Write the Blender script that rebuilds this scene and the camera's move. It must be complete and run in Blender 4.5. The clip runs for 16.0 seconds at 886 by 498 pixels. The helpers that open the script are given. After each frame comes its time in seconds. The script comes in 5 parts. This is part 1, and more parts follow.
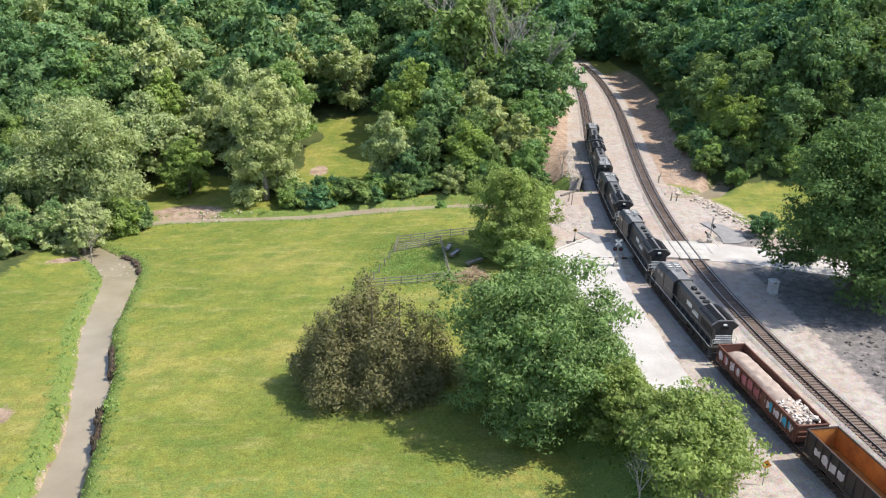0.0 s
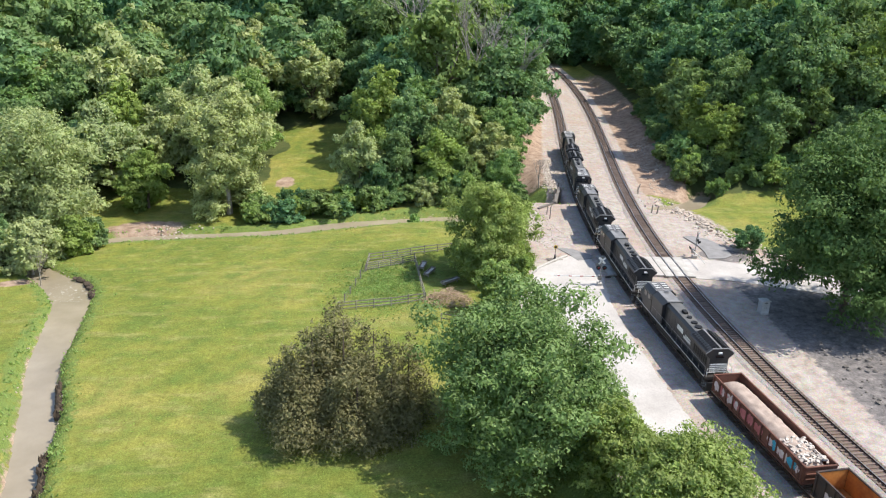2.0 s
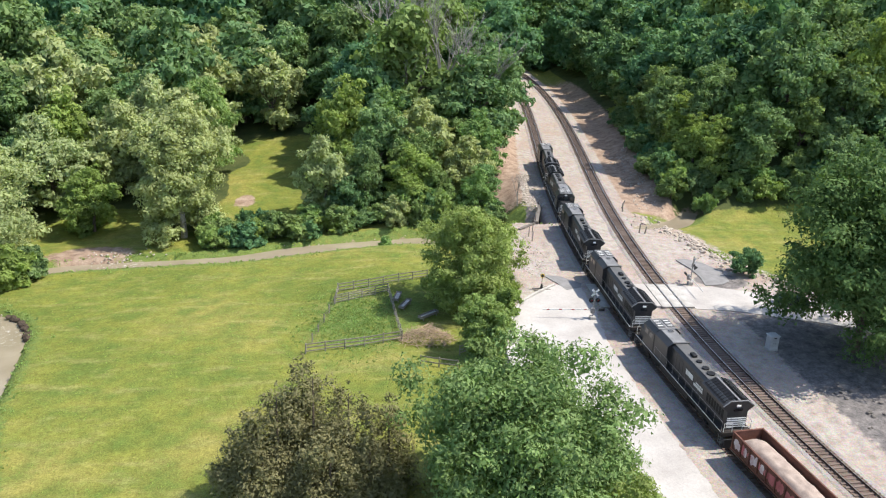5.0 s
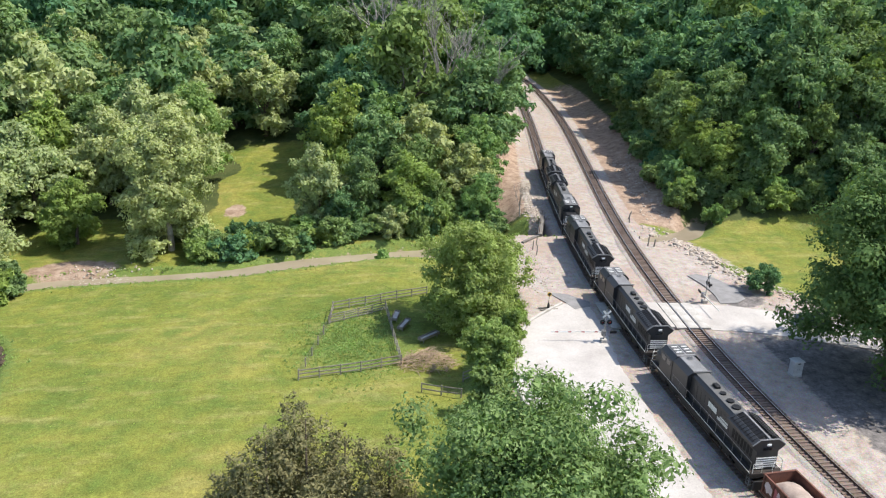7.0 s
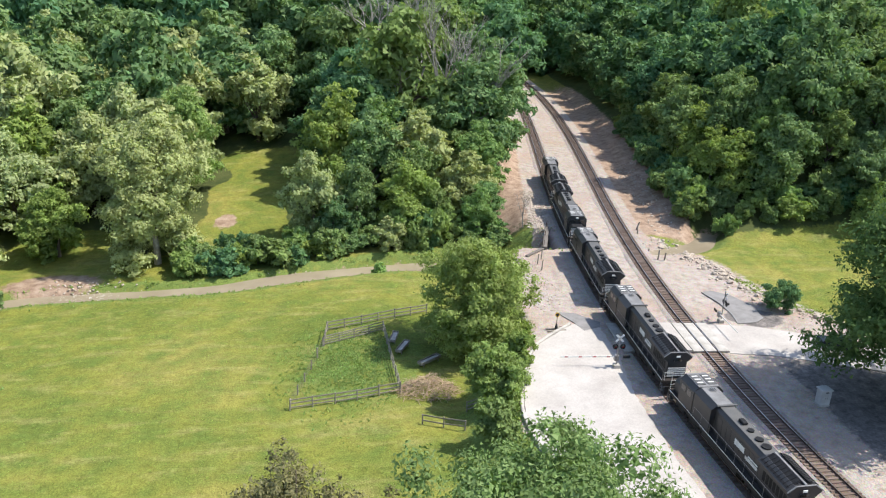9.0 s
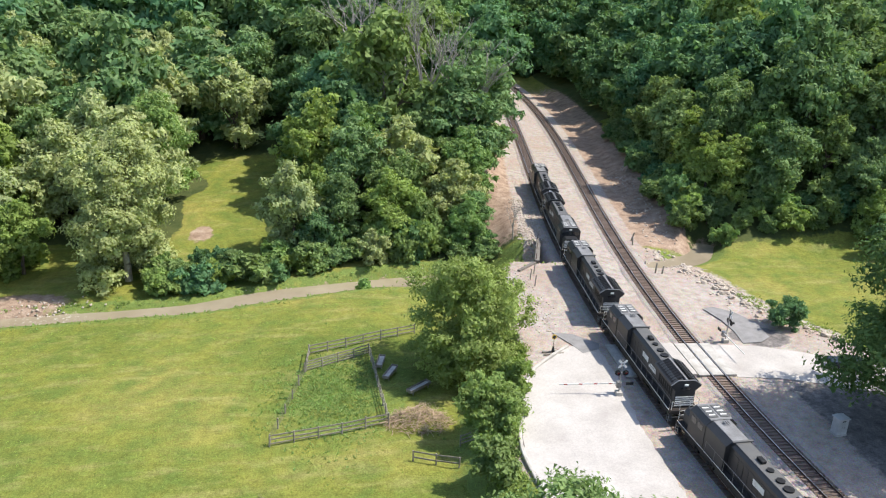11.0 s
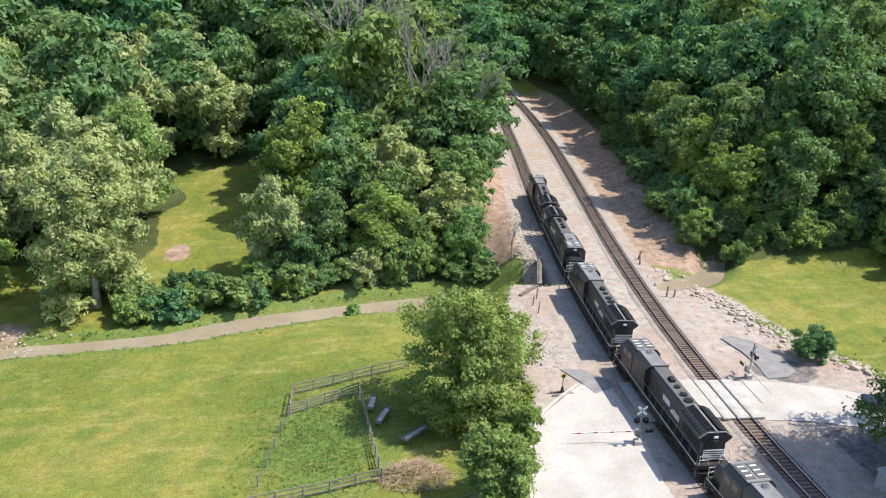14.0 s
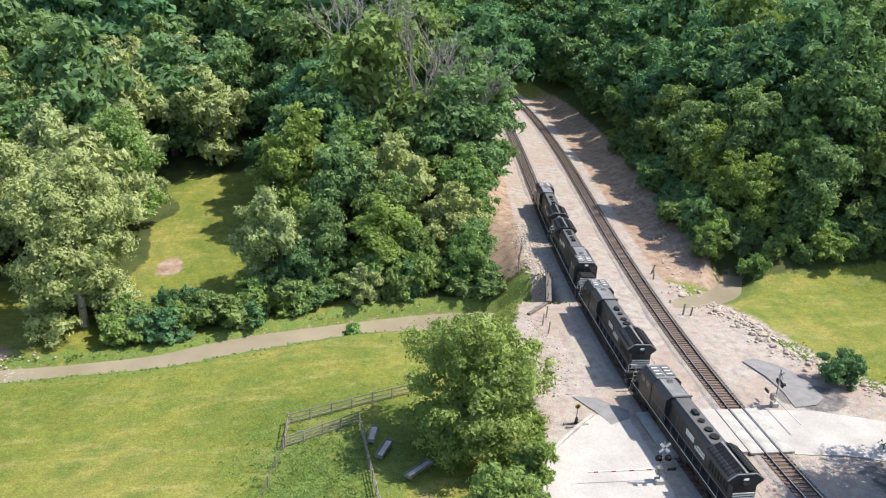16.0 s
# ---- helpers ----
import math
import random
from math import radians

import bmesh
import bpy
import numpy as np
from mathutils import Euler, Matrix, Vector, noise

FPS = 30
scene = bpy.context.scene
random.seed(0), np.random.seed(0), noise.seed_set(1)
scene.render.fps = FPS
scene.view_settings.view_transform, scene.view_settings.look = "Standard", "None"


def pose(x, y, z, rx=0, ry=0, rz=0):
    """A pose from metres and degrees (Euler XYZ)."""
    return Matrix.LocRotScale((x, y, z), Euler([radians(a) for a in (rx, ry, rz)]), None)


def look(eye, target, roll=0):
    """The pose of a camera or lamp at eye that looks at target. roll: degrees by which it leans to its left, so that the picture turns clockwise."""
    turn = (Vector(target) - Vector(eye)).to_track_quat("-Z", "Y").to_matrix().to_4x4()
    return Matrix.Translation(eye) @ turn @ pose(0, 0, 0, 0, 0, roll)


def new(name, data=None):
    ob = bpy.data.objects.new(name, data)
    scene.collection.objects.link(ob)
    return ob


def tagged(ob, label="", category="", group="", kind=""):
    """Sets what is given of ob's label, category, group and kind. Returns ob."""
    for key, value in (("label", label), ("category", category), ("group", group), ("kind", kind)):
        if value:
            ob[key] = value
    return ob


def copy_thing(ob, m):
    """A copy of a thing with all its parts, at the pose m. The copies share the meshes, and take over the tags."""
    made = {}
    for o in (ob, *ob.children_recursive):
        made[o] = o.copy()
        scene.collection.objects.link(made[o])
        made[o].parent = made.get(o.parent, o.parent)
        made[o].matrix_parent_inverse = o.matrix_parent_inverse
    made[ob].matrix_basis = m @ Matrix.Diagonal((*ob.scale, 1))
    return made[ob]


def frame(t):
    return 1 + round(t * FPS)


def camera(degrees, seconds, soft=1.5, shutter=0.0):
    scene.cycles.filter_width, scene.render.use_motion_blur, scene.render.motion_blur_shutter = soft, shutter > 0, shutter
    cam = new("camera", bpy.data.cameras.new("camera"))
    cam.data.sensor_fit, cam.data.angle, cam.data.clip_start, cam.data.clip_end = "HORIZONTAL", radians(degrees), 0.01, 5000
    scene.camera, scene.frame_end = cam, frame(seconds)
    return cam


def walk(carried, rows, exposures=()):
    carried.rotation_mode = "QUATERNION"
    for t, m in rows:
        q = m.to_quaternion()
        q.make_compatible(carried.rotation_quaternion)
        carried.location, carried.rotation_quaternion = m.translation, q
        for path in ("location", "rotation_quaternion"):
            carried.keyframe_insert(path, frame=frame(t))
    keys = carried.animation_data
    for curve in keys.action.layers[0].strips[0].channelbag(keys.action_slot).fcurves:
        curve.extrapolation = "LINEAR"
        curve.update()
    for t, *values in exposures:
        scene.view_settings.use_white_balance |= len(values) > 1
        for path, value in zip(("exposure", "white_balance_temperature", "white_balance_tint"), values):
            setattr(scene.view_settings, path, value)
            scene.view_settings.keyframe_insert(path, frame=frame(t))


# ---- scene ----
cam = camera(57.5, 16.0, soft=1.2)
METRES, EYE, TILT, LEAN, TURN = 53.5, 43.0, -20.0, 0.0, 0.0
ROWS = [
    (0.0, 0.0, 0.0, 0.0, 0.02, -0.62, -1.82),
    (0.5, -0.0031, 0.0235, 0.0085, -0.07, -0.45, -1.85),
    (1.0, -0.0066, 0.0544, 0.02, -0.32, -0.43, -1.85),
    (1.5, -0.0111, 0.0876, 0.0322, -1.92, -0.4, -1.37),
    (2.0, -0.0157, 0.1205, 0.045, -2.19, -0.42, -1.32),
    (2.5, -0.0203, 0.1547, 0.0577, -2.46, -0.39, -1.27),
    (3.0, -0.0248, 0.1864, 0.0703, -2.68, -0.39, -1.22),
    (3.5, -0.0288, 0.2209, 0.0819, -3.2, -0.34, -1.09),
    (4.0, -0.0325, 0.2541, 0.0943, -3.4, -0.33, -1.03),
    (4.5, -0.0373, 0.2867, 0.1064, -3.57, -0.32, -1.0),
    (5.0, -0.042, 0.3184, 0.1164, -4.77, -0.27, -0.62),
    (7.5, -0.0502, 0.4632, 0.1655, -5.19, -0.23, -0.58),
    (8.0, -0.0509, 0.4926, 0.1751, -5.2, -0.24, -0.6),
    (10.5, -0.0567, 0.6378, 0.2296, -6.35, -0.33, -0.28),
    (11.0, -0.0585, 0.6657, 0.2389, -6.82, -0.33, -0.13),
    (11.5, -0.0601, 0.6952, 0.2498, -7.67, -0.35, 0.16),
    (12.0, -0.0619, 0.7239, 0.2604, -7.68, -0.35, 0.14),
    (12.5, -0.0628, 0.7521, 0.2717, -7.66, -0.39, 0.12),
    (13.0, -0.0633, 0.7795, 0.281, -7.67, -0.39, 0.12),
    (13.5, -0.0621, 0.8055, 0.2923, -7.68, -0.46, 0.12),
    (14.0, -0.0585, 0.8309, 0.3018, -7.72, -0.49, 0.13),
    (14.5, -0.0538, 0.857, 0.3111, -7.71, -0.5, 0.17),
    (15.0, -0.0528, 0.8821, 0.3199, -7.7, -0.52, 0.23),
    (15.5, -0.0515, 0.9095, 0.3289, -7.67, -0.53, 0.18),
    (16.0, -0.0517, 0.9356, 0.341, -7.63, -0.53, 0.22),
]
walk(cam, [(t, pose(0, 0, EYE, TILT, LEAN, TURN) @ pose(METRES * x, METRES * y, METRES * z, 90 + pitch, roll, yaw)) for t, x, y, z, yaw, pitch, roll in ROWS])

# ---- world, sun ----
SUN_FROM = Vector((0.55, -0.04, 0.83)).normalized()
world = bpy.data.worlds.new("sky_world")
scene.world = world
world.use_nodes = True
_sky = world.node_tree.nodes.new("ShaderNodeTexSky")
_sky.sky_type = "NISHITA"
_sky.sun_disc = False
_sky.sun_elevation = math.asin(SUN_FROM.z)
_sky.sun_rotation = math.atan2(SUN_FROM.x, SUN_FROM.y)
_bg = world.node_tree.nodes["Background"]
_bg.inputs["Strength"].default_value = 0.18
world.node_tree.links.new(_sky.outputs[0], _bg.inputs["Color"])
_sd = bpy.data.lights.new("sun", "SUN")
_sd.energy, _sd.angle, _sd.color = 4.7, radians(0.6), (1.0, 0.94, 0.84)
sun = new("sun", _sd)
sun.matrix_world = look(SUN_FROM * 300, (0, 0, 0))
scene.view_settings.exposure = 0.44


# ---- materials ----
class Mat:
    """A small builder of node materials."""

    def __init__(self, name, rough=0.8, metal=0.0, spec=0.3):
        self.m = bpy.data.materials.new(name)
        self.m.use_nodes = True
        self.t = self.m.node_tree
        self.b = self.t.nodes["Principled BSDF"]
        self.b.inputs["Roughness"].default_value = rough
        self.b.inputs["Metallic"].default_value = metal
        self.b.inputs["Specular IOR Level"].default_value = spec
        self.co = None

    def node(self, kind, **ins):
        n = self.t.nodes.new(kind)
        for k, v in ins.items():
            self.put(n.inputs[k.replace("_", " ")], v)
        return n

    def put(self, sock, v):
        if isinstance(v, bpy.types.NodeSocket):
            self.t.links.new(v, sock)
        elif isinstance(v, (tuple, list)) and len(v) == 3 and sock.type == "RGBA":
            sock.default_value = (*v, 1)
        else:
            sock.default_value = v

    def place(self, local=False):
        if local:
            return self.t.nodes.new("ShaderNodeTexCoord").outputs["Object"]
        if self.co is None:
            self.co = self.t.nodes.new("ShaderNodeNewGeometry").outputs["Position"]
        return self.co

    def noise(self, scale, detail=4.0, rough=0.55, local=False, stretch=None):
        co = self.place(local)
        if stretch:
            mp = self.t.nodes.new("ShaderNodeMapping")
            mp.inputs["Scale"].default_value = stretch
            self.t.links.new(co, mp.inputs["Vector"])
            co = mp.outputs[0]
        n = self.node("ShaderNodeTexNoise", Vector=co, Scale=scale, Detail=detail, Roughness=rough)
        return n.outputs["Fac"]

    def cells(self, scale, out="Distance", local=False):
        n = self.node("ShaderNodeTexVoronoi", Vector=self.place(local), Scale=scale)
        return n.outputs[out]

    def ramp(self, fac, *stops):
        n = self.node("ShaderNodeValToRGB", Fac=fac)
        el = n.color_ramp.elements
        while len(el) < len(stops):
            el.new(0.5)
        for e, (p, c) in zip(el, stops):
            e.position = p
            e.color = (*c, 1) if isinstance(c, tuple) else (c, c, c, 1)
        return n.outputs["Color"]

    def mix(self, fac, a, b, how="MIX"):
        n = self.t.nodes.new("ShaderNodeMix")
        n.data_type, n.blend_type = "RGBA", how
        self.put(n.inputs[0], fac)
        self.put(n.inputs[6], a)
        self.put(n.inputs[7], b)
        return n.outputs[2]

    def math(self, op, a, b=0.0, clamp=False):
        n = self.t.nodes.new("ShaderNodeMath")
        n.operation, n.use_clamp = op, clamp
        self.put(n.inputs[0], a)
        self.put(n.inputs[1], b)
        return n.outputs[0]

    def attr(self, name):
        n = self.t.nodes.new("ShaderNodeAttribute")
        n.attribute_name = name
        return n.outputs["Fac"]

    def rand(self):
        return self.t.nodes.new("ShaderNodeObjectInfo").outputs["Random"]

    def island(self):
        return self.t.nodes.new("ShaderNodeNewGeometry").outputs["Random Per Island"]

    def color(self, c):
        self.put(self.b.inputs["Base Color"], c)
        return self

    def bump(self, h, strength=0.4, dist=0.05):
        n = self.node("ShaderNodeBump", Height=h, Strength=strength, Distance=dist)
        self.t.links.new(n.outputs[0], self.b.inputs["Normal"])
        return self


def worn(name, base, dark, rough=0.7, metal=0.0, scale=3.0, bump=0.15, spec=0.3, local=True):
    """A painted or weathered surface with grime at two scales."""
    k = Mat(name, rough, metal, spec)
    a = k.noise(scale, 5, 0.6, local)
    b = k.noise(scale * 9, 3, 0.6, local)
    f = k.math("ADD", k.math("MULTIPLY", a, 0.7), k.math("MULTIPLY", b, 0.3))
    k.color(k.ramp(f, (0.32, dark), (0.6, base)))
    k.bump(b, bump, 0.02)
    return k.m


def leaf_mat(name, dark, light, warm, through_light=0.35, vary=0.85):
    """Foliage: tone and hue vary by tree, by spray and in patches; light passes through."""
    k = Mat(name, 0.75, 0.0, 0.12)
    own = k.rand()
    tone = k.mix(k.math("ADD", k.math("MULTIPLY", own, 0.55), k.math("MULTIPLY", k.noise(0.09, 2), 0.55), True), dark, light)
    hue = k.ramp(k.math("FRACT", k.math("MULTIPLY", own, 7.31)), (0.0, (0.80, 0.98, 1.20)), (0.4, (1.0, 1.0, 1.0)), (0.75, (1.22, 1.06, 0.78)), (1.0, (0.92, 0.92, 1.05)))
    tone = k.mix(vary, tone, k.mix(1.0, tone, hue, "MULTIPLY"))
    tone = k.mix(k.math("MULTIPLY", k.island(), 0.42), tone, warm)
    patch = k.ramp(k.noise(0.35, 3), (0.35, 0.74), (0.65, 1.12))
    tone = k.mix(1.0, tone, patch, "MULTIPLY")
    k.color(tone)
    tr = k.node("ShaderNodeBsdfTranslucent", Color=k.mix(1.0, tone, (1.0, 1.05, 0.6), "MULTIPLY"))
    ms = k.t.nodes.new("ShaderNodeMixShader")
    ms.inputs[0].default_value = through_light
    k.t.links.new(k.b.outputs[0], ms.inputs[1])
    k.t.links.new(tr.outputs[0], ms.inputs[2])
    k.t.links.new(ms.outputs[0], k.t.nodes["Material Output"].inputs["Surface"])
    return k.m


LEAF = leaf_mat("leaves_mid_green", (0.118, 0.215, 0.082), (0.223, 0.340, 0.127), (0.332, 0.410, 0.189), 0.36)
LEAF_DEEP = leaf_mat("leaves_deep_green", (0.086, 0.190, 0.084), (0.155, 0.285, 0.119), (0.264, 0.400, 0.194), 0.36)
LEAF_MAPLE = leaf_mat("leaves_maple_green", (0.115, 0.205, 0.062), (0.165, 0.265, 0.082), (0.42, 0.52, 0.24), 0.30, 0.0)
LEAF_OAK = leaf_mat("leaves_oak_green", (0.078, 0.150, 0.048), (0.120, 0.205, 0.064), (0.25, 0.34, 0.13), 0.30, 0.0)
LEAF_FRESH = leaf_mat("leaves_fresh_green", (0.225, 0.315, 0.085), (0.30, 0.385, 0.11), (0.50, 0.54, 0.23), 0.38, 0.0)
LEAF_PALE = leaf_mat("leaves_pale_silver", (0.33, 0.395, 0.17), (0.44, 0.50, 0.23), (0.57, 0.60, 0.31), 0.38, 0.35)
LEAF_YELLOW = leaf_mat("leaves_yellow_green", (0.200, 0.305, 0.084), (0.291, 0.410, 0.124), (0.400, 0.490, 0.184), 0.40)
LEAF_CEDAR = leaf_mat("cedar_brown_green", (0.168, 0.170, 0.074), (0.222, 0.210, 0.096), (0.38, 0.34, 0.20), 0.28, 0.0)
BARK = worn("bark", (0.16, 0.125, 0.095), (0.06, 0.045, 0.035), 0.9, scale=2.0, bump=0.6)
BARK_PALE = worn("bark_pale", (0.42, 0.38, 0.32), (0.20, 0.16, 0.12), 0.85, scale=1.5, bump=0.3)
DEADWOOD = worn("dead_twigs", (0.50, 0.38, 0.27), (0.26, 0.18, 0.12), 0.9, scale=2.0, bump=0.3)
GREYTWIG = worn("grey_twigs", (0.36, 0.33, 0.30), (0.20, 0.18, 0.16), 0.9, scale=2.0)


def ground_mat():
    k = Mat("ground", 0.92, 0.0, 0.15)
    big, mid, fine = k.noise(0.045, 4), k.noise(0.35, 5, 0.6), k.noise(5.0, 4, 0.7)
    streak = k.noise(0.5, 4, 0.6, stretch=(0.35, 1.0, 1.0))
    grass = k.ramp(big, (0.34, (0.146, 0.178, 0.034)), (0.50, (0.228, 0.238, 0.048)), (0.66, (0.305, 0.274, 0.074)))
    grass = k.mix(k.ramp(mid, (0.40, 0.0), (0.68, 0.75)), grass, (0.105, 0.165, 0.034))
    grass = k.mix(k.ramp(streak, (0.52, 0.0), (0.72, 0.6)), grass, (0.33, 0.30, 0.11))
    grass = k.mix(1.0, grass, k.ramp(k.noise(1.4, 5, 0.65), (0.3, 0.72), (0.7, 1.22)), "MULTIPLY")
    grass = k.mix(1.0, grass, k.ramp(fine, (0.25, 0.55), (0.7, 1.25)), "MULTIPLY")
    lush = k.mix(mid, (0.12, 0.180, 0.040), (0.205, 0.262, 0.072))
    lush = k.mix(1.0, lush, k.ramp(fine, (0.25, 0.5), (0.7, 1.2)), "MULTIPLY")
    stones, sand = k.cells(9.0, "Color"), k.noise(0.8, 5, 0.65)
    grav = k.ramp(sand, (0.3, (0.33, 0.27, 0.23)), (0.5, (0.47, 0.41, 0.36)), (0.7, (0.56, 0.505, 0.455)))
    grav = k.mix(k.ramp(k.noise(0.10, 4, 0.6), (0.45, 0.0), (0.7, 0.6)), grav, (0.42, 0.30, 0.23))
    grav = k.mix(0.35, grav, k.mix(1.0, grav, stones, "MULTIPLY"))
    cinder = k.ramp(sand, (0.3, (0.10, 0.095, 0.095)), (0.55, (0.22, 0.20, 0.19)), (0.75, (0.34, 0.31, 0.29)))
    cinder = k.mix(1.0, cinder, k.ramp(k.noise(3.0, 5, 0.7), (0.3, 0.6), (0.7, 1.2)), "MULTIPLY")
    dirt = k.ramp(k.noise(0.6, 5, 0.65), (0.3, (0.21, 0.14, 0.10)), (0.55, (0.37, 0.27, 0.20)), (0.75, (0.48, 0.38, 0.30)))
    dirt = k.mix(1.0, dirt, k.ramp(fine, (0.25, 0.7), (0.7, 1.15)), "MULTIPLY")
    litter = k.ramp(mid, (0.3, (0.045, 0.065, 0.022)), (0.7, (0.10, 0.115, 0.04)))
    edge = k.math("MULTIPLY", k.math("SUBTRACT", k.noise(0.9, 5, 0.7), 0.5), 1.3)

    def mask(name):
        f = k.math("ADD", k.attr(name), edge)
        return k.ramp(f, (0.40, 0.0), (0.62, 1.0))

    c = k.mix(mask("lush"), grass, lush)
    c = k.mix(mask("forest"), c, litter)
    c = k.mix(mask("dirt"), c, dirt)
    c = k.mix(mask("gravel"), c, grav)
    c = k.mix(mask("cinder"), c, cinder)
    k.color(c)
    k.bump(k.math("ADD", fine, k.math("MULTIPLY", mid, 2.0)), 0.7, 0.15)
    return k.m


def ballast_mat(name, lo, hi):
    k = Mat(name, 0.95, 0, 0.2)
    s = k.cells(11.0, "Color")
    n = k.noise(0.5, 5, 0.65)
    c = k.ramp(n, (0.3, lo), (0.7, hi))
    c = k.mix(0.45, c, k.mix(1.0, c, s, "MULTIPLY"))
    k.color(c)
    k.bump(k.cells(11.0), 0.9, 0.06)
    return k.m


def road_mat():
    k = Mat("pale_road", 0.85, 0, 0.3)
    n = k.noise(0.25, 5, 0.6)
    c = k.ramp(n, (0.3, (0.40, 0.37, 0.345)), (0.7, (0.53, 0.50, 0.47)))
    c = k.mix(1.0, c, k.ramp(k.noise(6.0, 4, 0.7), (0.3, 0.82), (0.7, 1.08)), "MULTIPLY")
    c = k.mix(k.ramp(k.noise(0.6, 4), (0.62, 0.0), (0.75, 0.45)), c, (0.30, 0.28, 0.27))
    k.color(c)
    k.bump(k.noise(20.0, 3), 0.3, 0.02)
    return k.m


def water_mat():
    k = Mat("muddy_water", 0.16, 0, 0.5)
    n = k.noise(0.15, 4)
    c = k.ramp(n, (0.3, (0.255, 0.212, 0.148)), (0.7, (0.345, 0.295, 0.215)))
    riffle = k.ramp(k.noise(1.6, 6, 0.75), (0.56, 0.0), (0.66, 1.0))
    c = k.mix(k.math("MULTIPLY", riffle, k.attr("riffle")), c, (0.75, 0.74, 0.70))
    k.color(c)
    k.bump(k.noise(1.5, 4), 0.25, 0.08)
    return k.m


GROUND, ROAD, WATER = ground_mat(), road_mat(), water_mat()
BALLAST = ballast_mat("ballast_brown", (0.15, 0.11, 0.088), (0.25, 0.19, 0.158))
SHOULDER = ballast_mat("ballast_pale", (0.34, 0.295, 0.265), (0.50, 0.45, 0.41))
STONE = worn("pale_rubble", (0.52, 0.45, 0.38), (0.30, 0.25, 0.20), 0.95, scale=1.2, bump=0.6)
CONCRETE = worn("concrete", (0.50, 0.48, 0.45), (0.30, 0.28, 0.25), 0.9, scale=0.7)
DARKCONC = worn("dark_concrete", (0.20, 0.18, 0.16), (0.09, 0.08, 0.07), 0.9, scale=0.7)
RAILSTEEL = worn("rusty_rail", (0.15, 0.085, 0.06), (0.07, 0.045, 0.035), 0.6, 0.4, scale=4)
RAILTOP = worn("polished_rail_head", (0.62, 0.60, 0.58), (0.45, 0.42, 0.40), 0.3, 0.9, scale=2)
TIE = Mat("creosoted_tie", 0.9)
TIE.color(TIE.mix(TIE.rand(), TIE.ramp(TIE.noise(3, 4), (0.3, (0.10, 0.07, 0.056)), (0.7, (0.17, 0.125, 0.10))), (0.20, 0.155, 0.13)))
TIE = TIE.m
LOCO_BLACK = worn("loco_black_paint", (0.022, 0.023, 0.026), (0.036, 0.034, 0.033), 0.42, 0.0, scale=0.8, bump=0.04, spec=0.5)
LOCO_ROOF = worn("loco_dark_roof", (0.085, 0.087, 0.09), (0.12, 0.117, 0.11), 0.7, 0.0, scale=0.6, bump=0.05, spec=0.5)
LOCO_GREY = worn("loco_grey_roof", (0.24, 0.24, 0.245), (0.13, 0.13, 0.13), 0.7, scale=0.7, bump=0.05)
LOCO_DARK = worn("loco_underframe_grime", (0.035, 0.030, 0.027), (0.06, 0.05, 0.045), 0.85, scale=1.2)
GRILLE = worn("radiator_grille", (0.012, 0.012, 0.014), (0.03, 0.03, 0.03), 0.6, 0.3, scale=3)
WHITE = worn("white_paint", (0.78, 0.78, 0.76), (0.55, 0.54, 0.51), 0.6, scale=1.5)
GLASSD = Mat("tinted_glass", 0.08, 0, 0.7).color((0.012, 0.014, 0.016)).m
STEEL = worn("grey_steel", (0.33, 0.33, 0.33), (0.20, 0.19, 0.18), 0.5, 0.6, scale=3)
WHEELM = worn("wheel_steel", (0.10, 0.085, 0.075), (0.05, 0.04, 0.035), 0.7, 0.5, scale=3)
RUST_IN = worn("orange_rust", (0.46, 0.205, 0.050), (0.22, 0.085, 0.030), 0.9, scale=0.5, bump=0.3)
GON_BROWN = worn("gondola_brown_paint", (0.17, 0.072, 0.050), (0.085, 0.040, 0.030), 0.75, scale=0.8)
GON_BLACK = worn("gondola_black_paint", (0.035, 0.032, 0.032), (0.09, 0.055, 0.04), 0.75, scale=0.8)
RED_CAR = worn("red_oxide_roof", (0.33, 0.11, 0.075), (0.20, 0.065, 0.045), 0.7, scale=0.6)
LOAD = worn("aggregate_load", (0.42, 0.335, 0.28), (0.27, 0.21, 0.175), 0.97, scale=1.5, bump=0.8)
SCRAP = worn("pale_scrap", (0.62, 0.56, 0.50), (0.36, 0.30, 0.26), 0.85, scale=2.0)
GRAF_BLUE = worn("spray_blue", (0.05, 0.42, 0.62), (0.03, 0.25, 0.42), 0.6, scale=2)
GRAF_PALE = worn("spray_pale", (0.70, 0.66, 0.68), (0.50, 0.34, 0.36), 0.6, scale=2)
GRAF_PINK = worn("spray_pink", (0.50, 0.16, 0.18), (0.34, 0.10, 0.10), 0.6, scale=2)
WOOD_GREY = worn("weathered_board", (0.31, 0.28, 0.24), (0.17, 0.15, 0.125), 0.9, scale=2.5, bump=0.4)
WIRE = worn("rusty_wire", (0.22, 0.20, 0.18), (0.12, 0.10, 0.09), 0.7, 0.5, scale=3)
SIGN_ORANGE = worn("orange_sign", (0.70, 0.25, 0.03), (0.55, 0.18, 0.03), 0.6, scale=2)
YELLOW = worn("yellow_paint", (0.62, 0.42, 0.05), (0.40, 0.26, 0.04), 0.6, scale=2)
RED = worn("red_lens", (0.45, 0.02, 0.02), (0.25, 0.02, 0.02), 0.3, scale=2)
BLACK = worn("black_enamel", (0.02, 0.02, 0.02), (0.04, 0.04, 0.04), 0.6, scale=2)
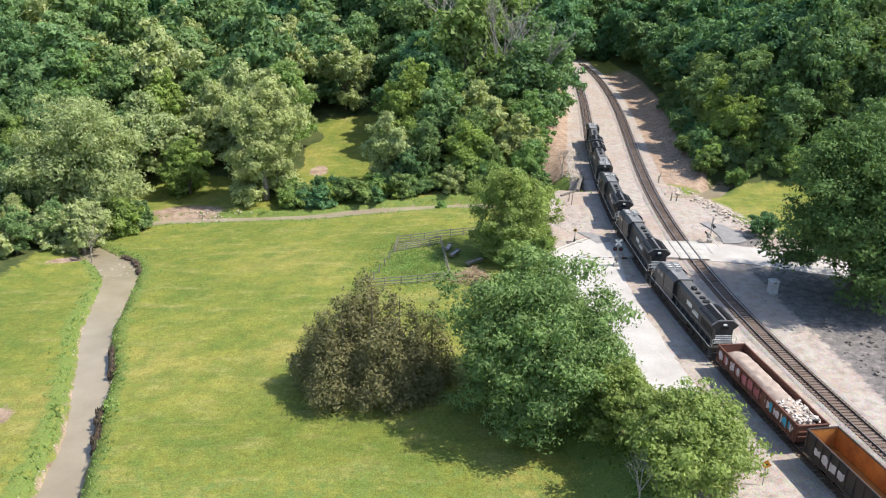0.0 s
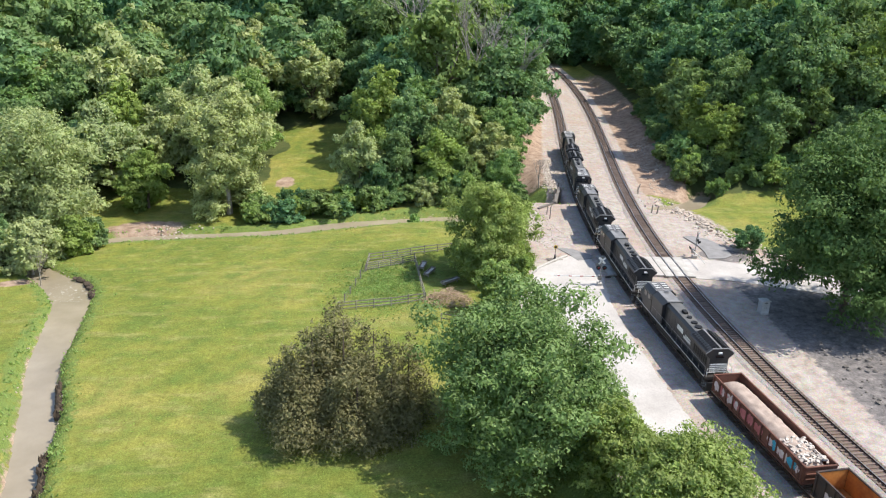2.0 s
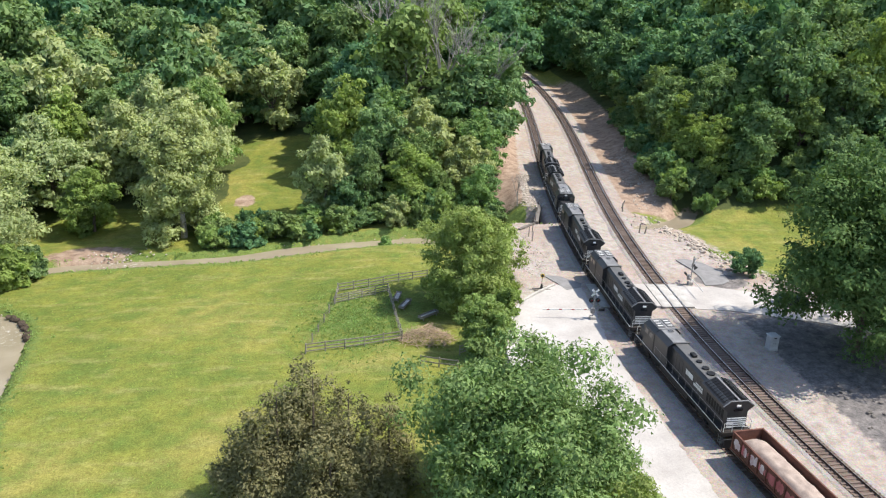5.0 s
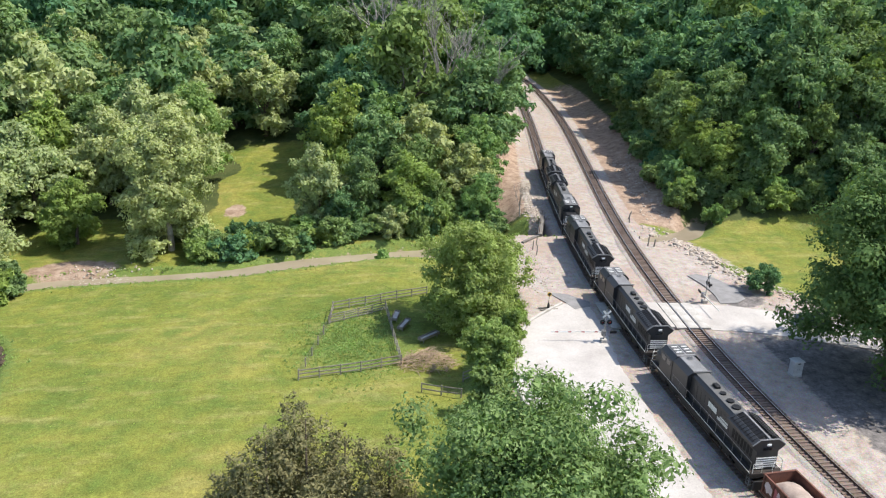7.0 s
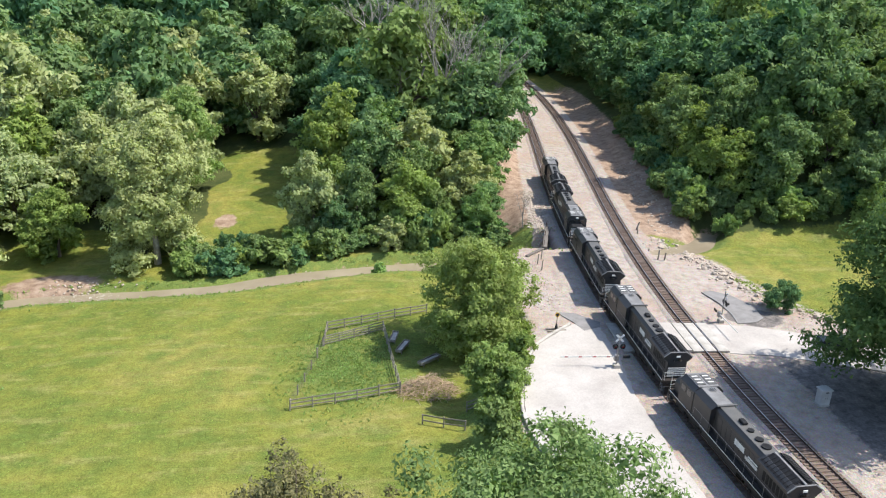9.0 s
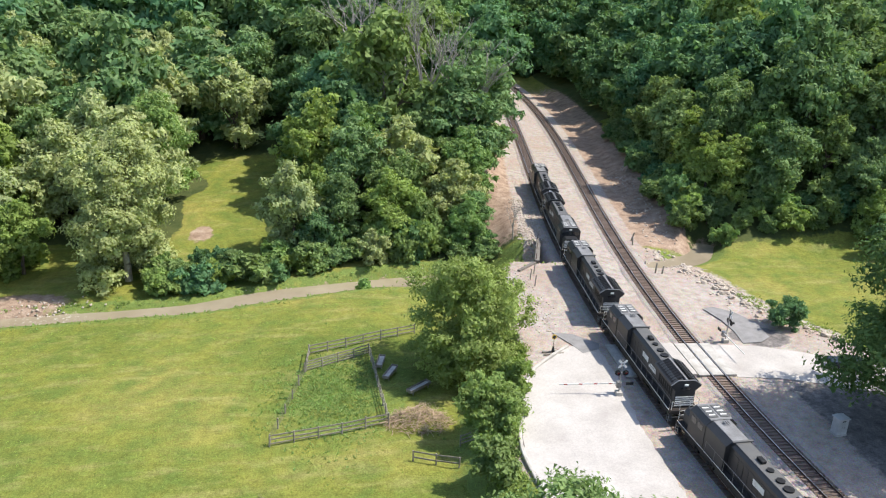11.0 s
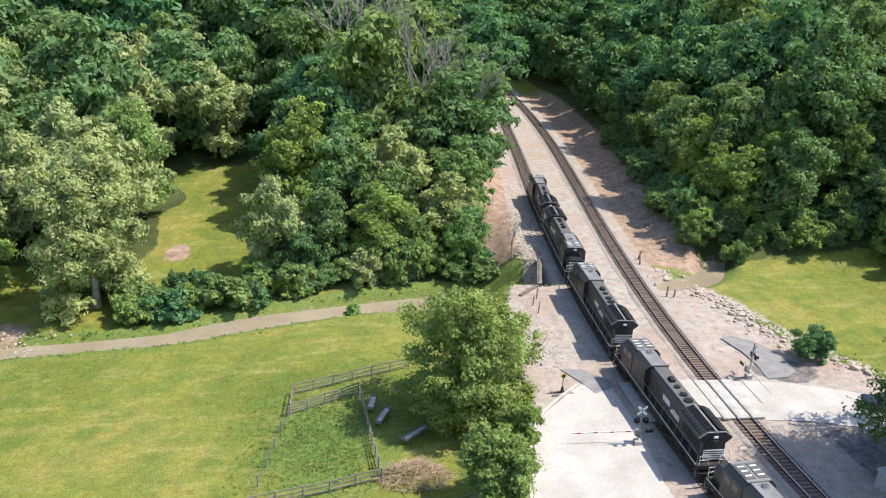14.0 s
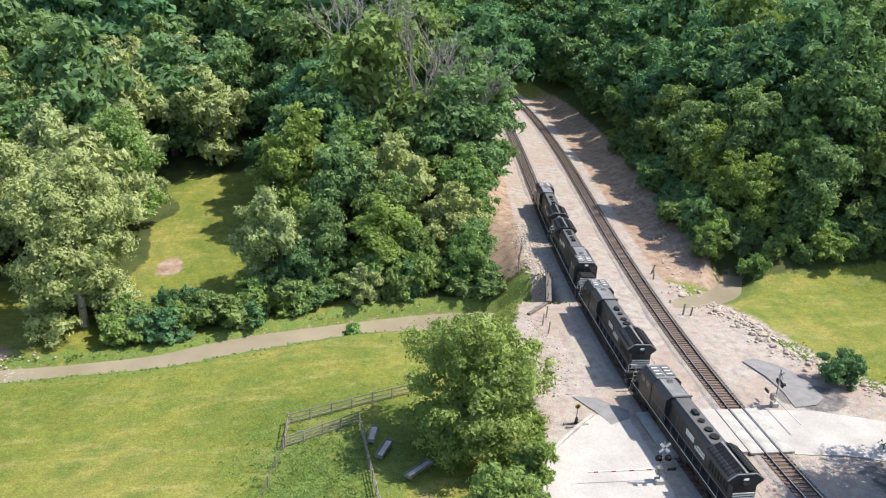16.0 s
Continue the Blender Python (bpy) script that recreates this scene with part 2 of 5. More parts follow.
CABINET = worn("aluminium_case", (0.62, 0.62, 0.61), (0.45, 0.44, 0.42), 0.45, 0.3, scale=0.8)
CAR_PAINT = worn("dark_blue_car_paint", (0.02, 0.03, 0.045), (0.03, 0.035, 0.05), 0.25, 0.3, scale=0.5, spec=0.6)
RUBBER = worn("rubber", (0.02, 0.02, 0.02), (0.04, 0.035, 0.03), 0.9, scale=4)


# ---- mesh helpers ----
def obj(name, bm, mat, parent=None, smooth=False):
    me = bpy.data.meshes.new(name)
    bm.to_mesh(me)
    bm.free()
    for m in mat if isinstance(mat, (list, tuple)) else [mat]:
        me.materials.append(m)
    if smooth:
        me.polygons.foreach_set("use_smooth", [True] * len(me.polygons))
    ob = new(name, me)
    if parent:
        ob.parent = parent
    return ob


def part(name, bm, mat, parent, label="", smooth=False):
    return tagged(obj(name, bm, mat, parent, smooth), label)


def holder(name, label, category, group="", m=None):
    e = tagged(new(name), label, category, group)
    if m is not None:
        e.matrix_basis = m
    return e


def box(bm, cx, cy, cz, sx, sy, sz, m=None, bevel=0.0):
    """A box by its centre and full sizes."""
    t = Matrix.Translation((cx, cy, cz)) @ Matrix.Diagonal((sx, sy, sz, 1))
    vs = bmesh.ops.create_cube(bm, size=1, matrix=(m @ t) if m else t)["verts"]
    if bevel:
        es = list({e for v in vs for e in v.link_edges})
        bmesh.ops.bevel(bm, geom=es, offset=bevel, segments=1, affect="EDGES")
    return bm


def B(cx, cy, cz, sx, sy, sz, bevel=0.0, m=None):
    return box(bmesh.new(), cx, cy, cz, sx, sy, sz, m, bevel)


def tube(bm, a, b, r0, r1=None, seg=8):
    a, b = Vector(a), Vector(b)
    d = b - a
    m = Matrix.Translation((a + b) / 2) @ d.to_track_quat("Z", "Y").to_matrix().to_4x4()
    bmesh.ops.create_cone(bm, cap_ends=True, segments=seg, radius1=r0, radius2=r0 if r1 is None else r1, depth=d.length, matrix=m)
    return bm


def prism(bm, profile, y0, y1):
    """A profile of (x, z) pulled along y."""
    lo = [bm.verts.new((x, y0, z)) for x, z in profile]
    hi = [bm.verts.new((x, y1, z)) for x, z in profile]
    n = len(profile)
    bm.faces.new(lo)
    bm.faces.new(hi[::-1])
    for i in range(n):
        bm.faces.new((lo[(i + 1) % n], lo[i], hi[i], hi[(i + 1) % n]))
    bmesh.ops.recalc_face_normals(bm, faces=bm.faces[:])
    return bm


def mesh_np(name, verts, faces, mat, parent=None):
    me = bpy.data.meshes.new(name)
    me.from_pydata(verts, [], faces)
    for m in mat if isinstance(mat, (list, tuple)) else [mat]:
        me.materials.append(m)
    ob = new(name, me)
    if parent:
        ob.parent = parent
    return ob


# ---- plan of the valley ----
_LY = [10, 57, 74, 95, 112, 130, 150, 165, 184, 211, 226, 254, 290, 318, 350]
_LX = [43.5, 35.3, 32.8, 30.5, 29.4, 29.2, 30.3, 31.7, 33.9, 37.0, 38.7, 41.8, 45.0, 46.2, 45.1]
_RY = [10, 70, 82, 97, 108, 118, 128, 141, 150, 170, 193, 212, 235, 272, 290, 320, 350]
_RX = [51.8, 41.3, 39.5, 38.1, 37.65, 37.65, 38.0, 38.8, 39.6, 41.6, 44.2, 46.5, 49.3, 52.3, 53.2, 53.2, 51.2]
_LP = np.polyfit((np.array(_LY) - 170) / 100, _LX, 6)
_RP = np.polyfit((np.array(_RY) - 170) / 100, _RX, 6)


def track_l(y):
    return np.polyval(_LP, (np.clip(y, 5, 352) - 170) / 100)


def track_r(y):
    return np.polyval(_RP, (np.clip(y, 5, 352) - 170) / 100)


def smooth(a, b, v):
    t = np.clip((v - a) / (b - a), 0, 1)
    return t * t * (3 - 2 * t)


STREAM = [(-31, 48), (-33.5, 56), (-35.4, 63.5), (-36.8, 70.2), (-38.4, 75.2), (-40, 81), (-42.4, 87.4), (-45.0, 94.7), (-46.4, 101.5), (-49.0, 113), (-52.0, 119.2), (-57, 124.5), (-63, 131.5), (-61, 139.5),
          (-52, 143), (-42, 143.8), (-33, 144.4), (-23.5, 145.4), (-13.4, 149.1), (-2.2, 152.0), (9, 153.8), (18, 154.2), (27, 152.3)]
STREAM_E = [(43, 149.5), (48, 151), (53, 154), (57, 160)]
STREAM_HALF = [2.0, 1.9, 1.9, 1.6, 1.5, 1.9, 1.7, 1.8, 2.0, 2.1, 2.4, 1.8, 1.9, 1.9, 1.8, 1.8, 1.6, 1.8, 2.3, 2.6, 3.3, 3.5, 3.4]


def catmull(pts, per=8):
    """Points on a smooth curve through pts (tuples of any length)."""
    p = [np.array(q, float) for q in pts]
    p = [2 * p[0] - p[1]] + p + [2 * p[-1] - p[-2]]
    out = []
    for i in range(1, len(p) - 2):
        for s in range(per):
            t = s / per
            a, b, c, d = p[i - 1], p[i], p[i + 1], p[i + 2]
            out.append(0.5 * (2 * b + (c - a) * t + (2 * a - 5 * b + 4 * c - d) * t * t + (3 * b - 3 * c + d - a) * t ** 3))
    out.append(p[-2])
    return np.array(out)


STREAM_W = catmull([(x, y, h) for (x, y), h in zip(STREAM, STREAM_HALF)], 6)
STREAM_R = catmull([(x, y, 1.5) for x, y in STREAM_E], 6)
WATER_Z = -6.0


def water_level(x, y):
    """The western stream lies below the field beside it."""
    return np.minimum(WATER_Z, -3.15 - 0.036 * np.clip(y - 95, 0, 55) - 0.052 * np.clip(-x, 0, 60))


EAST_WATER_Z = -1.5


def near_stream(x, y):
    """How far outside the water's edge a place lies (negative inside)."""
    x, y = np.asarray(x, float), np.asarray(y, float)
    pts = np.concatenate([STREAM_W, STREAM_R])
    if x.size == 1:
        return (np.hypot(pts[:, 0] - x, pts[:, 1] - y) - pts[:, 2]).min().reshape(np.shape(x))
    best = np.full(np.shape(x), 1e9)
    for px, py, h in pts:
        best = np.minimum(best, np.hypot(x - px, y - py) - h)
    return best


def edge_w(y):
    """Western edge of the level railway ground."""
    return np.interp(y, [0, 60, 90, 98, 104, 110, 115, 119, 123, 135, 147, 156, 166, 200, 226, 254, 318, 400],
                     [26, 19, 14.5, 12.6, 13.2, 14.5, 16.4, 17.8, 17.6, 17.6, 21, 25.5, 26, 30.5, 34.2, 37.2, 42, 42])


def edge_e(y):
    return np.interp(y, [0, 60, 70, 85, 100, 110, 122, 130, 140, 148, 160, 180, 200, 235, 280, 400],
                     [60, 50, 47.5, 49.5, 62, 70, 56.5, 51.6, 49.0, 46.3, 45.8, 48, 51.5, 56.5, 60, 61])


def wood_foot(y):
    """Where the eastern wood meets the eroded bank."""
    return np.interp(y, [150, 158, 173, 210, 235, 280, 330], [50.0, 50.3, 50.6, 56.6, 59.5, 62.5, 62.5])


def wob(x, y, s, a):
    """A cheap smooth unevenness of the ground."""
    return a * (np.sin(x * s + 1.3 * np.sin(y * s * 0.7)) + np.sin(y * s * 1.13 + 1.7 * np.sin(x * s * 0.6 + 1))) * 0.5


def ground_z(x, y):
    x, y = np.asarray(x, float), np.asarray(y, float)
    west = -2.4 - 0.036 * np.clip(y - 95, 0, 55) - 0.052 * np.clip(-x, 0, 60) + wob(x, y, 0.13, 0.22) + wob(x, y, 0.6, 0.06)
    hill = np.clip(y - 159, 0, 500)
    west = west + 0.10 * hill + 0.0006 * np.clip(hill, 0, 220) ** 2 + np.where(hill > 0, wob(x, y, 0.05, 1.0) * smooth(0, 40, hill), 0)
    west = west + 0.10 * np.clip(-x - 72, 0, 400) + 0.07 * np.clip(x + 10, 0, 60) * smooth(165, 200, y)
    ew, ee = edge_w(y), edge_e(y)
    d_e = np.clip(x - ee, 0, 500)
    rise_e = smooth(150, 170, y)
    low_lawn = -0.6 + 0.02 * np.clip(x - 55, 0, 60)
    bank = 0.32 * np.clip(d_e, 0, 12) * smooth(100, 86, y)
    east = (1 - rise_e) * (low_lawn + bank + 0.12 * np.clip(x - 72, 0, 200)) + rise_e * (0.38 * np.clip(d_e, 0, 25) + 0.16 * np.clip(d_e - 25, 0, 400) + wob(x, y, 0.06, 0.8))
    level = 0.05 * wob(x, y, 0.5, 1.0)
    z = np.where(x < (ew + ee) / 2, level + (west - level) * smooth(0, 6.5, ew - x), level + (east - level) * smooth(0, 3.0, x - ee))
    far = smooth(330, 420, y)
    z = z + far * 14 + 0.06 * np.clip(y - 360, 0, 500)
    ns = near_stream(x, y)
    wet = np.where(x < 35, smooth(1.3, -0.5, ns) * smooth(27.4, 26.4, x), smooth(3.0, -0.8, ns))
    bed = np.where(x < 35, water_level(x, y) - 0.6, EAST_WATER_Z - 0.4)
    z = z + (np.minimum(z, bed) - z) * wet
    return z


def axis(lo, f0, f1, hi, step):
    fine = list(np.arange(f0, f1 + 1e-6, step))
    a, s, v = [], step, f0
    while v > lo:
        s *= 1.25
        v -= s
        a.append(v)
    b, s, v = [], step, f1
    while v < hi:
        s *= 1.25
        v += s
        b.append(v)
    return np.array(a[::-1] + fine + b)


def meadow(x, y):
    """Clearings among the woods across the stream: 1 inside."""
    a = smooth(9.2, 7.6, np.abs(x + wob(x, y, 0.33, 2.2) + 24.0 - 0.02 * (y - 158))) * smooth(155, 158, y) * smooth(212, 206, y)
    b = smooth(1.15, 0.95, np.hypot((x + 52) / 12, (y - 155) / 15))
    return np.maximum(a, b)


def build_ground():
    xs, ys = axis(-900, -72, 96, 1200, 0.8), axis(-160, 44, 240, 2200, 0.8)
    X, Y = np.meshgrid(xs, ys)
    Z = ground_z(X, Y)
    nx, ny = len(xs), len(ys)
    idx = np.arange(nx * ny).reshape(ny, nx)
    faces = np.stack([idx[:-1, :-1], idx[:-1, 1:], idx[1:, 1:], idx[1:, :-1]], -1).reshape(-1, 4)
    me = bpy.data.meshes.new("ground")
    me.from_pydata(np.stack([X, Y, Z], -1).reshape(-1, 3).tolist(), [], faces.tolist())
    me.polygons.foreach_set("use_smooth", [True] * len(me.polygons))
    ns, ew, ee = near_stream(X, Y), edge_w(Y), edge_e(Y)
    inside = smooth(-1.5, 0.8, X - ew) * smooth(-1.5, 0.8, ee - X) * smooth(345, 330, Y)
    gravel = inside * np.where(Y > 154, smooth(4.6, 2.8, X - track_r(Y)), 1.0)
    rubble = smooth(5, 1, np.abs(X - ee - 1.0)) * smooth(118, 124, Y) * smooth(156, 150, Y)
    gravel = np.maximum(gravel, rubble * 0.8)
    # real dark cinders, spread wider to take in cloud shade as ground colour
    cinder = smooth(43.5, 47.5, X + 0.05 * (Y - 90)) * smooth(112, 109, Y) * smooth(66, 60, X) * 0.95
    cinder = np.maximum(cinder, 0.62 * smooth(0.8, 1.2, X / (ee + 0.1)) * smooth(95, 88, Y))
    patch = smooth(1.1, 0.8, np.hypot((X - 47.5) / 4.2, (Y - 122.5) / 3.0) + 0.0) * 0.8
    cinder = np.maximum(cinder, patch)
    dirt = smooth(1.0, 0.0, ns) * (1 - inside) * np.where((Y > 140) & (X > -38), 0.5, 0.68)
    dirt = np.maximum(dirt, smooth(12, 1, ew - X) * smooth(156, 166, Y) * smooth(262, 230, Y) * (X < ew + 1) * 0.9)
    dirt = np.maximum(dirt, smooth(5, 1, X - wood_foot(Y)) * smooth(152, 157, Y) * smooth(330, 280, Y) * smooth(2.0, 3.4, X - track_r(Y)) * 0.95)
    dirt = np.maximum(dirt, smooth(3, 1.2, np.hypot(X + 28, (Y - 173) * 0.6)) * 0.8)
    dirt = np.maximum(dirt, smooth(2.6, 1.2, np.hypot((X + 46.5), (Y - 72) * 0.6)) * 0.75)
    dirt = np.maximum(dirt, smooth(8, 4, np.hypot((X + 50) * 0.8, (Y - 148.5) * 1.5)) * 0.85)
    dirt = np.maximum(dirt, smooth(1.2, 0.7, np.hypot((X + 59.5) / 4.5, (Y - 121.6 - 0.45 * (X + 59.5)) / 1.5)) * 0.9)
    forest = np.maximum(np.maximum(smooth(330, 342, Y), smooth(157, 162, Y) * (X < ew)), smooth(153, 158, Y) * (X > wood_foot(Y) + 1.5))
    forest = np.maximum(forest, smooth(-64, -70, X) * smooth(90, 120, Y)) * (1 - meadow(X, Y))
    lush = np.maximum(0.8 * smooth(1.4, 0.7, np.hypot((X + 3.0) / 8.5, (Y - 117) / 11)), smooth(4, 1.5, ns)) * 0.62
    lush = np.maximum(lush, smooth(9, 3, ew - X) * (X < ew) * smooth(150, 130, Y) * 0.75)
    lush = np.maximum(lush, smooth(75, 60, Y) * 0.45)
    for name, val in (("gravel", gravel), ("cinder", cinder), ("dirt", dirt), ("forest", forest), ("lush", lush)):
        a = me.attributes.new(name, "FLOAT", "POINT")
        a.data.foreach_set("value", val.astype(np.float32).ravel())
    me.materials.append(GROUND)
    tagged(new("ground", me), "grassy valley field, gravel railway shelf and wooded slopes", "ground", kind="structure")


build_ground()


def ribbon(name, line, mat, z, label, category):
    """A flat strip along a line of (x, y, half width); with no z it lies at the stream's level."""
    v, f = [], []
    cols = 5
    for i, (x, y, h) in enumerate(line):
        a, b = line[max(i - 1, 0)], line[min(i + 1, len(line) - 1)]
        t = np.array([b[0] - a[0], b[1] - a[1]])
        n = np.array([-t[1], t[0]]) / np.hypot(*t)
        for c in range(cols):
            s = (c / (cols - 1) * 2 - 1) * (h + 0.9)
            v.append((x + n[0] * s, y + n[1] * s, float(water_level(x, y)) if z is None else z))
            if i and c:
                k = i * cols + c
                f.append((k - cols - 1, k - cols, k, k - 1))
    ob = mesh_np(name, v, f, mat)
    return tagged(ob, label, category, kind="structure")


stream = ribbon("water", STREAM_W, WATER, None, "shallow muddy brown stream with a pale riffle", "stream")
_at = stream.data.attributes.new("riffle", "FLOAT", "POINT")
_co = np.array([tuple(v.co) for v in stream.data.vertices])
_at.data.foreach_set("value", (smooth(6, 2, np.hypot(_co[:, 0] + 44, _co[:, 1] - 145)) + 0.6 * smooth(6, 2, np.hypot(_co[:, 0] + 51, _co[:, 1] - 119))).astype(np.float32))
stream_e = ribbon("water", STREAM_R, WATER, EAST_WATER_Z, "shallow muddy stream east of the railway", "stream")


# ---- railway ----
def along(track, y):
    """Place and heading of a track at y."""
    x0, x1 = float(track(y - 0.5)), float(track(y + 0.5))
    return float(track(y)), math.atan2(x0 - x1, 1.0)


def sweep(bm, track, ys, profile, z0):
    """Sweep a closed profile of (across, up) along a track."""
    rows = []
    for y in ys:
        x, a = along(track, y)
        rows.append([bm.verts.new((x + p * math.cos(a), y + p * math.sin(a), z0 + q)) for p, q in profile])
    n = len(profile)
    for r, s in zip(rows, rows[1:]):
        for i in range(n):
            j = (i + 1) % n
            bm.faces.new((r[i], r[j], s[j], s[i]))
    return bm


TRACK_YS = list(np.arange(20, 345, 2.0))
RAIL_H = 0.17
for track, side in ((track_l, "west"), (track_r, "east")):
    t = holder("railway_track", "railway track with rusty rails on dark ties" if side == "east" else "railway track with worn rails under the train", "railway track", "main tracks")
    bed = sweep(bmesh.new(), track, TRACK_YS, [(-1.32, -0.30), (-1.32, 0.03), (1.32, 0.03), (1.32, -0.30)], 0.08)
    part("ballast_bed", bed, BALLAST, t, "brown stone ballast between the rails")
    for s in (-1, 1):
        sh = sweep(bmesh.new(), track, TRACK_YS, [(s * 1.31, -0.30), (s * 2.7, -0.28), (s * 1.75, 0.0), (s * 1.31, 0.015)], 0.08)
        part("ballast_shoulder", sh, SHOULDER, t, "pale stone ballast shoulder")
    for s in (-1, 1):
        c = s * 0.76
        r = sweep(bmesh.new(), track, TRACK_YS, [(c - .07, 0), (c + .07, 0), (c + .03, .03), (c + .03, .15), (c - .03, .15), (c - .03, .03)], 0.19)
        rail = part("rail", r, RAILSTEEL, t, "rust-brown steel rail")
        h = sweep(bmesh.new(), track, TRACK_YS, [(c - .037, 0), (c + .037, 0), (c + .037, .02), (c - .037, .02)], 0.345)
        part("rail_head", h, RAILTOP, rail, "shiny worn rail head")
    tie = bpy.data.meshes.new("tie")
    bm = B(0, 0, 0, 2.6, 0.24, 0.16, 0.015)
    bm.to_mesh(tie)
    bm.free()
    tie.materials.append(TIE)
    rest_v, rest_f = [], []
    rng = random.Random(5 if side == "east" else 6)
    y = 44.0
    while y < 338:
        x, a = along(track, y)
        a += rng.uniform(-.02, .02)
        if 58 <= y <= 196 and not 112.5 < y < 120.5:
            o = new("tie", tie)
            o.parent = t
            o.matrix_basis = pose(x, y, 0.115 + rng.uniform(-.01, .01), 0, 0, math.degrees(a))
        elif not 112.5 < y < 120.5:
            k = len(rest_v)
            for px, py, pz in ((-1.3, -.12, .05), (1.3, -.12, .05), (1.3, .12, .05), (-1.3, .12, .05), (-1.3, -.12, .195), (1.3, -.12, .195), (1.3, .12, .195), (-1.3, .12, .195)):
                rest_v.append((x + px * math.cos(a) - py * math.sin(a), y + px * math.sin(a) + py * math.cos(a), pz))
            rest_f += [(k + 4, k + 5, k + 6, k + 7), (k, k + 1, k + 5, k + 4), (k + 2, k + 3, k + 7, k + 6), (k + 1, k + 2, k + 6, k + 5), (k + 3, k, k + 4, k + 7)]
        y += 0.55
    far_ties = mesh_np("sleeper_course", rest_v, rest_f, TIE, t)
    tagged(far_ties, kind="stuff")


# ---- roads ----
def sheet(name, outline, z, mat, label, category, thick=0.06, ragged=0.0):
    bm = bmesh.new()
    rng, fine = random.Random(len(outline)), []
    for (x0, y0), (x1, y1) in zip(outline, outline[1:] + outline[:1]):
        n = max(1, int(math.dist((x0, y0), (x1, y1)) / 0.7)) if ragged else 1
        fine += [(x0 + (x1 - x0) * i / n + rng.uniform(-ragged, ragged), y0 + (y1 - y0) * i / n + rng.uniform(-ragged, ragged)) for i in range(n)]
    outline = fine
    top = [bm.verts.new((x, y, z)) for x, y in outline]
    bot = [bm.verts.new((x, y, z - thick)) for x, y in outline]
    bm.faces.new(top)
    n = len(top)
    for i in range(n):
        bm.faces.new((top[i], bot[i], bot[(i + 1) % n], top[(i + 1) % n]))
    bmesh.ops.triangulate(bm, faces=[f for f in bm.faces if len(f.verts) > 4])
    bmesh.ops.recalc_face_normals(bm, faces=bm.faces[:])
    return tagged(obj(name, bm, mat), label, category, kind="structure")


KERB = catmull([(19.0, 62), (16.5, 78), (14.2, 90), (13.0, 98), (13.4, 103), (14.6, 108.3), (16.7, 113.8), (19.4, 117.2), (22.6, 120.3)], 6)
_out = [(float(x) + 0.25, float(y)) for x, y in KERB] + [(26.2, 120.6), (26.3, 112.5), (25.6, 104), (25.6, 96), (26.4, 84), (27.5, 72), (28.4, 62)]
sheet("road", _out, 0.10, ROAD, "pale sunlit gravel lane curving to the crossing", "road", ragged=0.16)
sheet("road", [(39.95, 120.4), (46, 119.8), (53, 117.2), (64, 112.5), (78, 107), (96, 100), (96, 93), (78, 100), (64, 105.2), (51.8, 109.6), (45.3, 111.9), (39.95, 112.6)], 0.10, ROAD,
      "pale asphalt lane beyond the tracks", "road", ragged=0.08)
sheet("road", [(31.6, 120.4), (35.4, 120.4), (35.4, 113), (31.6, 113)], 0.32, ROAD, "worn crossing apron between the two tracks", "crossing", 0.4)
for xc, tr in ((29.4, track_l), (39.1, track_r)):
    for off, w in ((-1.55, 1.3), (0, 1.3), (1.55, 1.3)):
        x, a = along(tr, 116.5)
        bm = B(0, 0, 0, w, 7.6, 0.2, 0.02)
        o = obj("crossing_panel", bm, CONCRETE)
        o.matrix_basis = pose(x + off, 116.5, 0.25, 0, 0, math.degrees(a))
        tagged(o, "worn grey crossing panel between the rails", "crossing panel", "crossing panels", "structure")


def build_kerb():
    bm = bmesh.new()
    prof = [(-.16, -1.1), (.16, -1.1), (.16, .32), (.10, .38), (-.10, .38), (-.16, .32)]
    pts = KERB[14:]
    rows = []
    for i, (x, y) in enumerate(pts):
        a, b = pts[max(i - 1, 0)], pts[min(i + 1, len(pts) - 1)]
        d = b - a
        n = np.array([d[1], -d[0]]) / np.hypot(*d)
        rows.append([bm.verts.new((x + n[0] * p, y + n[1] * p, q)) for p, q in prof])
    for r, s in zip(rows, rows[1:]):
        for i in range(6):
            bm.faces.new((r[i], r[(i + 1) % 6], s[(i + 1) % 6], s[i]))
    bm.faces.new(rows[0])
    bm.faces.new(rows[-1][::-1])
    bmesh.ops.recalc_face_normals(bm, faces=bm.faces[:])
    tagged(obj("kerb", bm, CONCRETE), "low pale concrete kerb wall round the lane", "kerb", kind="structure")


build_kerb()


